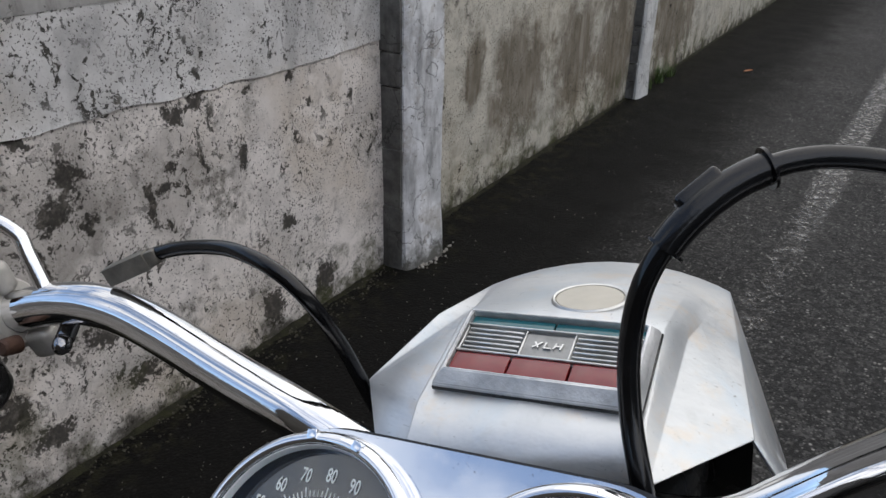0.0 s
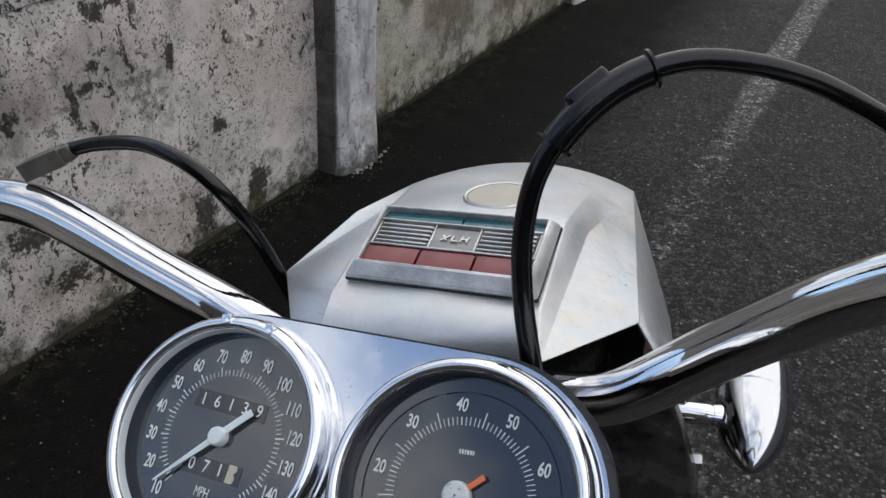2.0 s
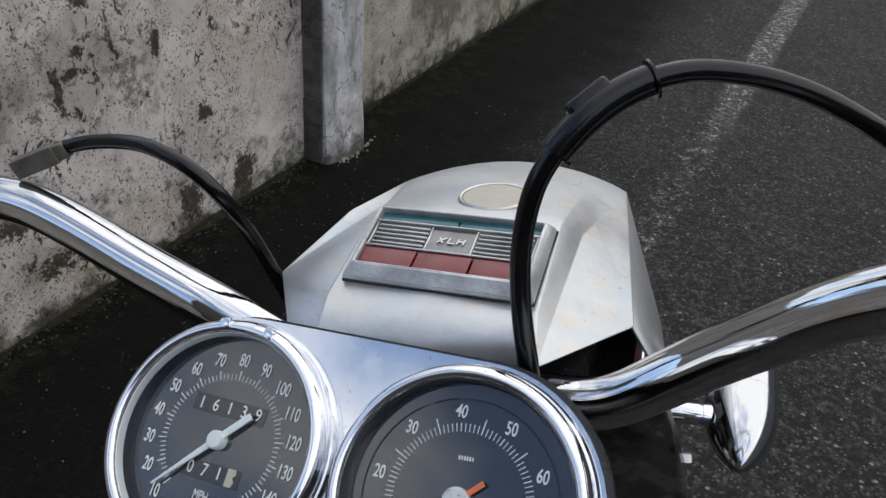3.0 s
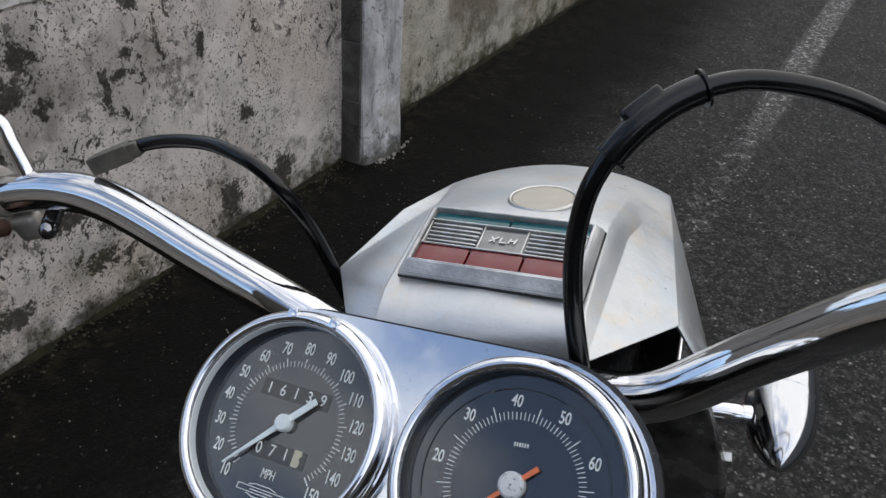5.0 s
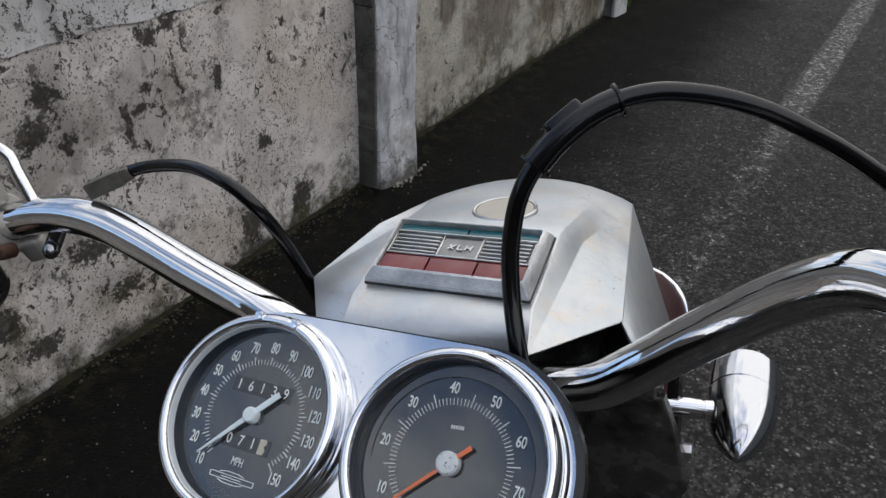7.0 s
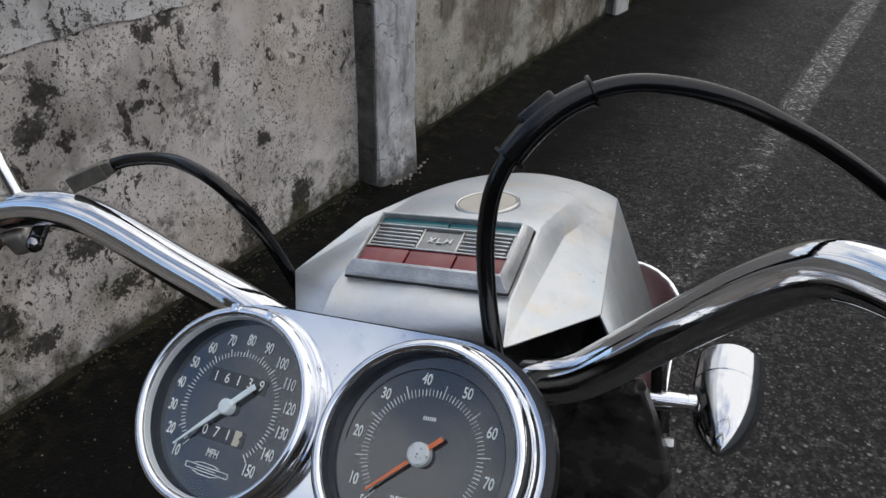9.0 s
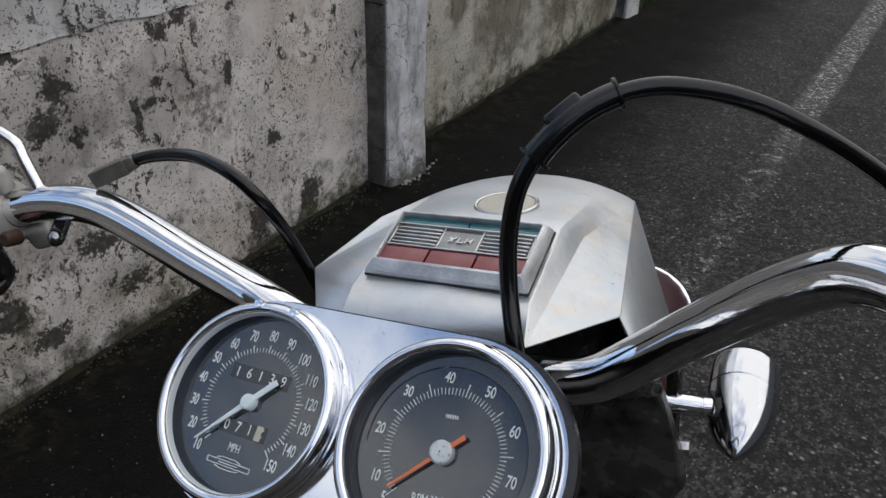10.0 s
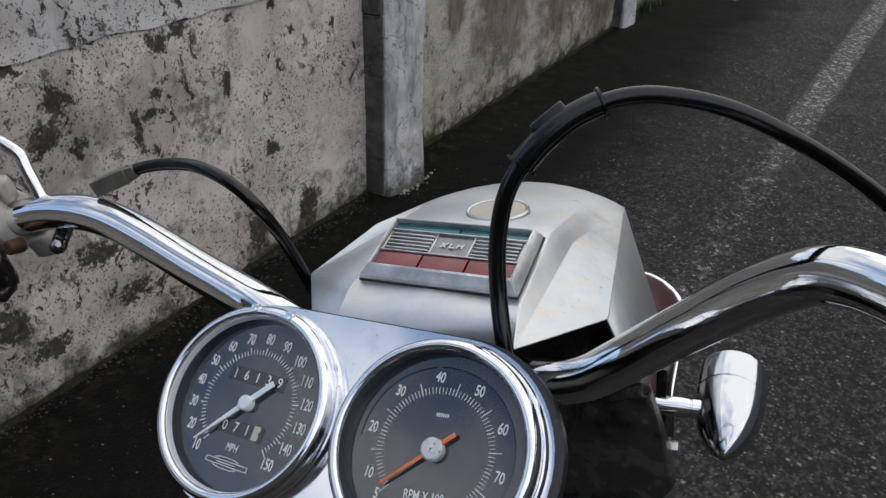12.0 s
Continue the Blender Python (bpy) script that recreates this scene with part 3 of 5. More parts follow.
# ---------------------------------------------------------------- ground, road line
def rough_grid(name, material, u, v, place, smooth=True):
    """A sheet over the values u and v; place(a, b) gives the point."""
    bm = bmesh.new()
    rows = [[bm.verts.new(place(a, b)) for a in u] for b in v]
    for r, s in zip(rows, rows[1:]):
        for i in range(len(u) - 1):
            bm.faces.new((r[i], r[i + 1], s[i + 1], s[i]))
    return link_mesh(name, bm, material, smooth)


def steps(a, b, n):
    return [a + (b - a) * i / n for i in range(n + 1)]


def ground_height(x, y):
    near = max(0.0, 1 - max(0.0, math.hypot(x + 0.5, y - 2) - 4) / 3)
    return near * (0.006 * noise.noise((x * 1.3, y * 1.3, 0)) + 0.0025 * noise.noise((x * 6, y * 6, 3)))


xs = [-400, -60, -12, -4] + steps(-2.4, 4.0, 96) + [8, 20, 80, 400]
ys = [-400, -60, -12, -4] + steps(-1.5, 8.5, 150) + [14, 30, 90, 400]
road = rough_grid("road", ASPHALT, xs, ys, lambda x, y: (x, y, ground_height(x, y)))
tagged(road, "damp dark grey asphalt lane with pale aggregate specks", "road", kind="structure")

def line_x(y):
    """The middle of the painted line, which runs slightly askew."""
    return -0.150 + 0.026 * (y - 3.0)


line = rough_grid("trim_road_line", PAINT, steps(-0.095, 0.095, 6), steps(-1.5, 8.5, 150), lambda x, y: (line_x(y) + x, y, ground_height(x, y) + 0.004))
tagged(line, "worn faded white painted line along the asphalt", "road marking", kind="structure")


# ---------------------------------------------------------------- roadside wall
WALL_X, FAR_X = -1.376, -1.432


def wall_bulge(y, z, amount):
    return amount * (noise.noise((y * 1.7, z * 1.9, 5)) + 0.35 * noise.noise((y * 7, z * 7, 9)))


def wall_sheet(bm, face_x, back_x, y0, y1, z0, z1, ny, nz, amount, lower=None, lip=0.0):
    """A wall piece with an uneven front face; lower(y) may raise its foot."""
    yy, zz = steps(y0, y1, ny), steps(0, 1, nz)
    grid = []
    for t in zz:
        row = []
        for y in yy:
            a = lower(y) if lower else z0
            z = a + (z1 - a) * t
            edge = lip * max(0.0, 1 - (z - a) / 0.022) * (0.6 + noise.noise((y * 14, 1, 4)))
            row.append(bm.verts.new((face_x + wall_bulge(y, z, amount) + edge, y, z)))
        grid.append(row)
    for r, s in zip(grid, grid[1:]):
        for i in range(ny):
            bm.faces.new((r[i], r[i + 1], s[i + 1], s[i]))
    low = [bm.verts.new((back_x, v.co.y, v.co.z)) for v in grid[0]]
    top = [bm.verts.new((back_x, v.co.y, v.co.z)) for v in grid[-1]]
    for i in range(ny):
        bm.faces.new((grid[0][i + 1], grid[0][i], low[i], low[i + 1]))
        bm.faces.new((grid[-1][i], grid[-1][i + 1], top[i + 1], top[i]))
        bm.faces.new((low[i + 1], low[i], top[i], top[i + 1]))
    bm.faces.new([r[0] for r in grid] + [top[0], low[0]])
    bm.faces.new([r[-1] for r in grid][::-1] + [low[-1], top[-1]])
    bmesh.ops.recalc_face_normals(bm, faces=list(bm.faces))
    return bm


wall_near = link_mesh("wall_near", wall_sheet(bmesh.new(), WALL_X, WALL_X - 0.2, -6, 1.93, -0.05, 1.50, 160, 60, 0.006), PLASTER)
tagged(wall_near, "mottled off-white plaster wall with black mould patches", "wall", kind="structure")


def coat_foot(y):
    return 0.812 + 0.012 * math.sin(y * 3.1) - 0.022 * max(0.0, 0.9 - y) + 0.010 * noise.noise((y * 9, 0, 2)) + 0.004 * noise.noise((y * 40, 0, 7))


coat = part("plaster_coat", wall_sheet(bmesh.new(), WALL_X + 0.0038, WALL_X - 0.03, -6, 1.93, 0.8, 1.05, 360, 24, 0.0055, coat_foot, 0.0035), COAT, wall_near, "smoother grey upper plaster coat with ragged lower edge")
part("plaster_coat", wall_sheet(bmesh.new(), WALL_X + 0.006, WALL_X - 0.03, -6, 1.93, 1.045, 1.50, 160, 20, 0.006), UPPER, wall_near, "weathered grey upper render")

wall_far = link_mesh("wall_far", wall_sheet(bmesh.new(), FAR_X, FAR_X - 0.2, 2.10, 30, -0.05, 1.50, 300, 40, 0.008), FAR_PLASTER)
tagged(wall_far, "damp cream plaster wall streaked brown and green", "wall", kind="structure")


def pillar(y0, y1, back, front_lo, front_hi, material, label):
    """A plastered post that stands proud of the wall, with a side of stacked blocks."""
    bm = bmesh.new()
    n = 26
    rings = []
    for i in range(n + 1):
        z = -0.05 + 1.65 * i / n
        k = max(0.0, 1 - z / 0.22)
        w = lambda s: 0.004 * noise.noise((s, z * 5, y0))
        fl, fr = front_lo + 0.010 * k + w(1), front_hi + 0.012 * k + w(2)
        rings.append([(back, y0 + 0.012), (fl - 0.012, y0 + 0.010 - 0.004 * k), (fl, y0 + 0.022 + w(3)), ((fl + fr) / 2 + w(4), (y0 + y1) / 2),
                      (fr, y1 - 0.016 + w(5)), (fr - 0.014, y1 + 0.004 * k), (back, y1)])
    vr = [[bm.verts.new((x, y, -0.05 + 1.65 * i / n)) for x, y in r] for i, r in enumerate(rings)]
    for r, s in zip(vr, vr[1:]):
        for j in range(len(r)):
            bm.faces.new((r[j], r[(j + 1) % len(r)], s[(j + 1) % len(r)], s[j]))
    bm.faces.new(vr[-1])
    bmesh.ops.recalc_face_normals(bm, faces=list(bm.faces))
    ob = link_mesh("pillar", bm, material)
    tagged(ob, label, "pillar", group="wall pillars")
    z = 0.0
    rnd = random.Random(int(y0 * 100))
    while z < 1.4:
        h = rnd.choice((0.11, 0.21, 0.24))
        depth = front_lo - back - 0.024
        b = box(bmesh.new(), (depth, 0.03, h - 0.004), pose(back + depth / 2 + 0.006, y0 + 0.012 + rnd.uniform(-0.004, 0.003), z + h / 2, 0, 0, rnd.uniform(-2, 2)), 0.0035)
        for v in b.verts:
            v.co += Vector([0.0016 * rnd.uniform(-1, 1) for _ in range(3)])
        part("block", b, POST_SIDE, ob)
        z += h
    return ob


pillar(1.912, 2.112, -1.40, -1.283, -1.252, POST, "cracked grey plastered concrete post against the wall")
pillar(4.58, 4.76, -1.46, -1.365, -1.352, POST_PALE, "whitewashed concrete post beside green weeds")

# added unseen blockers that cut the sky light and darken reflections
behind = link_mesh("blocker_behind", box(bmesh.new(), (3.1, 0.3, 3.0), pose(0.20, -2.5, 1.5)), BLOCKER_DARK)
tagged(behind, "added dark blocker behind the bike, out of view, for dark reflections", "wall", kind="structure")
end = link_mesh("blocker_end", box(bmesh.new(), (16, 0.3, 9.0), pose(2.0, 26, 4.5)), BLOCKER_GREY)
tagged(end, "added grey blocker across the end of the lane, out of view", "wall", kind="structure")
across = link_mesh("blocker_across", box(bmesh.new(), (0.3, 60, 3.8), pose(5.7, 5, 1.9)), BLOCKER_GREY)
tagged(across, "added grey blocker across the lane, out of view, that limits sky light", "wall", kind="structure")

# ---------------------------------------------------------------- motorcycle front end
# local frame of the bars: x to the right grip, y ahead, z up; the machine leans on its stand
BIKE = pose(0.0045, 0.006, 1.082, 0, -10.3, 4.0)
BASE = Vector((0.0, 0.60, -1.095))
motorcycle = new("motorcycle")
motorcycle.matrix_basis = BIKE @ Matrix.Translation(BASE)
tagged(motorcycle, "parked motorcycle with chrome bars, twin gauges and aluminium nacelle", "motorcycle")
OFF = Matrix.Translation(-BASE)


def bike(name, bm, material, label="", smooth=True):
    return part(name, bm, material, motorcycle, label, smooth, OFF)


# handlebar
BAR_R = 0.0137
LEFT_BAR = [(-0.520, -0.060, 0.000), (-0.470, 0.000, 0.012), (-0.420, 0.045, 0.026), (-0.378, 0.071, 0.037), (-0.3434, 0.0832, 0.0434), (-0.3187, 0.090, 0.0487),
            (-0.2926, 0.0942, 0.0505), (-0.2677, 0.0969, 0.0486), (-0.2447, 0.0975, 0.0428), (-0.2230, 0.0966, 0.0351), (-0.2015, 0.0948, 0.0276), (-0.1807, 0.0929, 0.0200), (-0.1600, 0.0908, 0.0132), (-0.1392, 0.0888, 0.0072), (-0.1211, 0.0874, 0.0010), (-0.1020, 0.0870, -0.0080)]
MID_BAR = [(-0.0840, 0.0885, -0.0185), (-0.062, 0.093, -0.0300), (-0.032, 0.100, -0.0370), (0.000, 0.1035, -0.0360), (0.030, 0.1060, -0.0355), (0.052, 0.1065, -0.0345)]
RIGHT_BAR = [(0.071, 0.1068, -0.0340), (0.087, 0.1080, -0.0320), (0.1016, 0.1105, -0.0262), (0.1132, 0.1125, -0.0180), (0.1275, 0.1150, -0.0078), (0.142, 0.1155, 0.0045), (0.1565, 0.1132, 0.0170),
             (0.1722, 0.1102, 0.0311), (0.184, 0.1079, 0.0412), (0.1963, 0.1047, 0.0508), (0.2087, 0.0998, 0.0600), (0.2205, 0.0928, 0.0678),
             (0.243, 0.073, 0.0765), (0.290, 0.022, 0.079), (0.340, -0.040, 0.072)]


def eased(line, rounds=14):
    """Takes small kinks out of a line."""
    for _ in range(rounds):
        line = [line[0]] + [(a + 2 * b + c) / 4 for a, b, c in zip(line, line[1:], line[2:])] + [line[-1]]
    return line


handlebar = bike("handlebar", tube(bmesh.new(), eased(spline(LEFT_BAR + MID_BAR + RIGHT_BAR, 8), 40), BAR_R, 48), BAR_CHROME, "polished chrome handlebar with swept bends")


def grip(points):
    ob = bike("grip", tube(bmesh.new(), spline(points, 8), lambda t: 0.0175 + 0.0012 * (t < 0.06 or t > 0.94), 28), RUBBER, "black rubber grip")
    return ob


grip([(-0.515, -0.055, 0.001), (-0.470, 0.000, 0.012), (-0.430, 0.037, 0.023)])
grip([(0.262, 0.053, 0.0785), (0.290, 0.022, 0.079), (0.338, -0.0375, 0.0725)])

# riser and steering head under the gauges
riser = bike("riser", box(bmesh.new(), (0.075, 0.042, 0.060), pose(0.0, 0.135, -0.082, 20), 0.008, 3), BLACK, "black bar clamp")
yoke = bike("yoke", box(bmesh.new(), (0.17, 0.060, 0.030), pose(0.0, 0.245, -0.150, 12), 0.010, 3), BLACK, "black top yoke")


# gauges
GAUGE_TURN = pose(0, 0, 0, 40.2, 2.9)
SPEEDO_AT, TACHO_AT = (-0.0612, 0.0049, -0.0065), (0.0555, 0.0074, -0.0085)


def ring_angle(deg, r):
    a = radians(deg)
    return (r * math.sin(a), r * math.cos(a))


def gauge_frame(at):
    """A frame whose z axis leaves the dial; the printed face lies 3.8 mm below its origin."""
    return Matrix.Translation(at) @ GAUGE_TURN @ Matrix.Translation((0, 0, 0.0038))


def gauge(name, at, inner, label):
    g = gauge_frame(at)
    shell = lathe(bmesh.new(), [(0.0, -0.066), (0.036, -0.066), (0.044, -0.060), (0.0490, -0.044), (0.0498, -0.019), (0.0488, -0.0062), (0.0, -0.0062)], 72, g)
    body = bike(name, shell, BLACK, label)
    bez = [(0.0500, -0.0180), (0.0586, -0.0178), (0.0592, -0.0165), (0.0592, -0.0125), (0.0584, -0.0108), (0.0574, -0.0104), (0.0571, -0.0096), (0.0574, -0.0080), (0.0572, -0.0056),
           (0.0562, -0.0040), (0.0553, -0.0037), (0.0550, -0.0028), (0.0554, -0.0012), (0.0554, 0.0024), (0.0546, 0.0048), (0.0530, 0.0066), (0.0512, 0.0071), (0.0498, 0.0066),
           (0.0490, 0.0054), (0.0487, 0.0036), (0.0490, -0.0030), (0.0500, -0.0060)]
    part("bezel", lathe(bmesh.new(), bez, 96, g, closed=True), CHROME, body, "polished chrome bezel")
    part("inner_ring", lathe(bmesh.new(), [(0.0489, 0.0044), (0.0486, 0.0044), (0.0480, 0.0003), (0.0489, 0.0003)], 96, g, closed=True), inner, body)
    part("dial_wall", lathe(bmesh.new(), [(0.0489, 0.0001), (0.0480, 0.0001), (0.0478, -0.0038), (0.0489, -0.0038)], 96, g, closed=True), DIAL, body)
    part("dial", lathe(bmesh.new(), [(0.0, -0.0040), (0.0489, -0.0040), (0.0489, -0.0058), (0.0, -0.0058)], 72, g), DIAL, body, "matt black dial face")
    return body, g


def bezel_tab(body, g, deg):
    """One of the folded tabs that hold the rim."""
    x, y = ring_angle(deg, 0.0528)
    part("bezel_tab", box(bmesh.new(), (0.0052, 0.0046, 0.0030), g @ Matrix.Translation((x, y, 0.0064)) @ pose(0, 0, 0, 0, 0, -deg), 0.0008), CHROME_WORN, body)


def glass_for(body, g):
    dome = [(0.0, 0.0052), (0.02, 0.0050), (0.036, 0.0046), (0.0486, 0.0040)]
    bm = lathe(bmesh.new(), dome, 72, g)
    bmesh.ops.reverse_faces(bm, faces=list(bm.faces))
    ob = part("glass", bm, GLASS, body, "clear gauge glass with faint haze")
    ob.visible_shadow = False


FACE, TOP = -0.0039, -0.0036
# speedometer
speedo, sg = gauge("speedometer", SPEEDO_AT, INNER, "round chrome-rimmed speedometer")
marks, nums = bmesh.new(), bmesh.new()
for k in range(71):
    v = 10 + 2 * k
    a = -1.5 + 19.84 * (v - 80) / 10
    ten = v % 10 == 0
    bar(marks, ring_angle(a, 0.0282), ring_angle(a, 0.0325 if ten else 0.0308), 0.00050 if ten else 0.00036, FACE, TOP, sg)
for v in range(10, 160, 10):
    a = -1.5 + 19.84 * (v - 80) / 10
    x, y = ring_angle(a, 0.0375)
    add_text(nums, str(v), 0.0087, sg @ Matrix.Translation((x, y, TOP)), 0.60, 0.0001, 0.00012)
add_text(nums, "MPH", 0.0065, sg @ Matrix.Translation((0.0001, -0.0251, TOP)), 0.60, 0.0001, 0.0)
part("tick_marks", marks, WHITE, speedo, "white tick marks", False)
part("numerals", nums, WHITE, speedo, "white speed numerals", False)
for cx, cy, n in ((-0.0003, 0.0147, 5), (0.0010, -0.0144, 4)):
    w = 0.0078
    part("counter_window", plate(bmesh.new(), [(cx - n * w / 2, cy - 0.0042), (cx + n * w / 2, cy - 0.0042), (cx + n * w / 2, cy + 0.0042), (cx - n * w / 2, cy + 0.0042)], FACE, FACE + 0.00022, m=sg), DRUM, speedo, "black counter window", False)
for text, x0, y0 in (("16139", -0.0153, 0.0143), ("071", -0.0098, -0.0144)):
    for i, d in enumerate(text):
        bm = bmesh.new()
        add_text(bm, d, 0.0080, sg @ Matrix.Translation((x0 + i * 0.0077, y0 + 0.0002 * i, TOP + 0.0002)), 0.85)
        part("counter_digit", bm, WHITE, speedo, "", False)
drum = plate(bmesh.new(), [(0.0098, -0.0180), (0.0134, -0.0180), (0.0142, -0.0154), (0.0130, -0.0138), (0.0144, -0.0120), (0.0138, -0.0100), (0.0098, -0.0102)], TOP, TOP + 0.0003, m=sg)
part("tenths_drum", drum, IVORY, speedo, "worn ivory tenths drum", False)
emblem = bmesh.new()
for p, q in (((-0.0142, -0.0324), (0.0142, -0.0324)), ((0.0142, -0.0324), (0.0142, -0.0350)), ((0.0142, -0.0350), (-0.0142, -0.0350)), ((-0.0142, -0.0350), (-0.0142, -0.0324)),
             ((-0.0085, -0.0316), (-0.0045, -0.0307)), ((-0.0045, -0.0307), (0.0035, -0.0307)), ((0.0035, -0.0307), (0.0075, -0.0316)), ((-0.0085, -0.0358), (-0.0045, -0.0367)), ((-0.0045, -0.0367), (0.0035, -0.0367)), ((0.0035, -0.0367), (0.0075, -0.0358)),
             ((-0.0068, -0.0337), (0.0060, -0.0337))):
    bar(emblem, p, q, 0.00036, FACE, TOP, sg)
part("emblem", emblem, WHITE, speedo, "thin white outline emblem", False)


def needle(body, g, deg, tip, tail, w0, w1, tail_w, material, hub_r, hub_mat, z):
    bm = bmesh.new()
    r = g @ Matrix.Rotation(radians(-deg), 4, "Z")
    plate(bm, [(-w0, 0), (-tail_w, -tail), (tail_w, -tail), (w0, 0), (w1, tip), (-w1, tip)], z, z + 0.0008, 0.0002, r, 1)
    part("needle", bm, material, body)
    part("needle_hub", lathe(bmesh.new(), [(0.0, z + 0.0026), (hub_r * 0.82, z + 0.0024), (hub_r, z + 0.0014), (hub_r, FACE), (0.0, FACE)], 32, g), hub_mat, body)


needle(speedo, sg, -136.3, 0.0362, 0.0196, 0.0016, 0.0004, 0.0017, PALE, 0.0043, PALE, -0.0012)
bezel_tab(speedo, sg, -12)
bezel_tab(speedo, sg, 14)
glass_for(speedo, sg)

# tachometer
tacho, tg = gauge("tachometer", TACHO_AT, INNER_DARK, "round chrome-rimmed rev counter")
part("dial_step", lathe(bmesh.new(), [(0.0414, -0.0041), (0.0420, -0.0034), (0.0479, -0.0033), (0.0479, -0.0041)], 96, tg, closed=True), DIAL, tacho)
marks, nums = bmesh.new(), bmesh.new()
for v in range(5, 81):
    a = -12.9 + 3.635 * (v - 40)
    five = v % 10 == 5
    bar(marks, ring_angle(a, 0.0282), ring_angle(a, 0.0348 if five else 0.0316), 0.00042 if v % 5 == 0 else 0.00030, FACE, TOP, tg)
for v in (5, 10, 20, 30, 40, 50, 60, 70, 80):
    a = -12.9 + 3.635 * (v - 40)
    x, y = ring_angle(a, 0.0364)
    add_text(nums, str(v), 0.0078, tg @ Matrix.Translation((x, y, TOP)), 0.66, 0.0001, 0.00012)
add_text(nums, "RPM X 100", 0.0070, tg @ Matrix.Translation((0.0015, -0.0228, TOP)) @ pose(0, 0, 0, 0, 0, 7), 0.66, 0.0001, 0.00006)
part("tick_marks", marks, WHITE, tacho, "white tick marks", False)
part("numerals", nums, WHITE, tacho, "white rev numerals", False)
logo = bmesh.new()
for i in range(6):
    box(logo, (0.00062, 0.0018, 0.0003), tg @ Matrix.Translation((-0.0040 + i * 0.00116, 0.0172 + i * 0.0001, TOP)) @ pose(0, 0, 0, 0, 0, 5))
part("maker_mark", logo, WHITE, tacho, "small row of pale bars", False)
needle(tacho, tg, -136.0, 0.0315, 0.0136, 0.0010, 0.0006, 0.0012, ORANGE, 0.0058, HUB, -0.0012)
part("hub_pin", lathe(bmesh.new(), [(0, 0.0018), (0.0005, 0.0017), (0.0006, 0.0008), (0, 0.0008)], 12, tg), GRILLE_DARK, tacho, "tiny dark spindle end")
glass_for(tacho, tg)

# polished plate that carries both gauges
outline = []
for k in range(25):
    a = radians(-90 + 180 * k / 24)
    outline.append((0.0585 + 0.0592 * math.cos(a), 0.0592 * math.sin(a)))
for k in range(25):
    a = radians(90 + 180 * k / 24)
    outline.append((-0.0585 + 0.0592 * math.cos(a), 0.0592 * math.sin(a)))
mid_at = (Vector(SPEEDO_AT) + Vector(TACHO_AT)) / 2
HOUSING = axis_pose(mid_at, GAUGE_TURN.to_3x3() @ Vector((0, 0, 1)), Vector(TACHO_AT) - Vector(SPEEDO_AT)) @ Matrix.Translation((0, 0, 0.0038))
gauge_plate = bike("gauge_plate", plate(bmesh.new(), outline, -0.0235, -0.0080, 0.0070, HOUSING, 6), CHROME_WORN, "polished chrome gauge housing")
part("trim_edge", plate(bmesh.new(), [(x * 1.020, y * 1.046) for x, y in outline], -0.026, -0.0175, 0.001, HOUSING), BLACK, gauge_plate, "black housing edge")

# aluminium nacelle ahead of the gauges
NAC = Matrix.Translation((-0.006, 0.1, 0)) @ pose(0, 0, 0, 0, 0, 6.4)


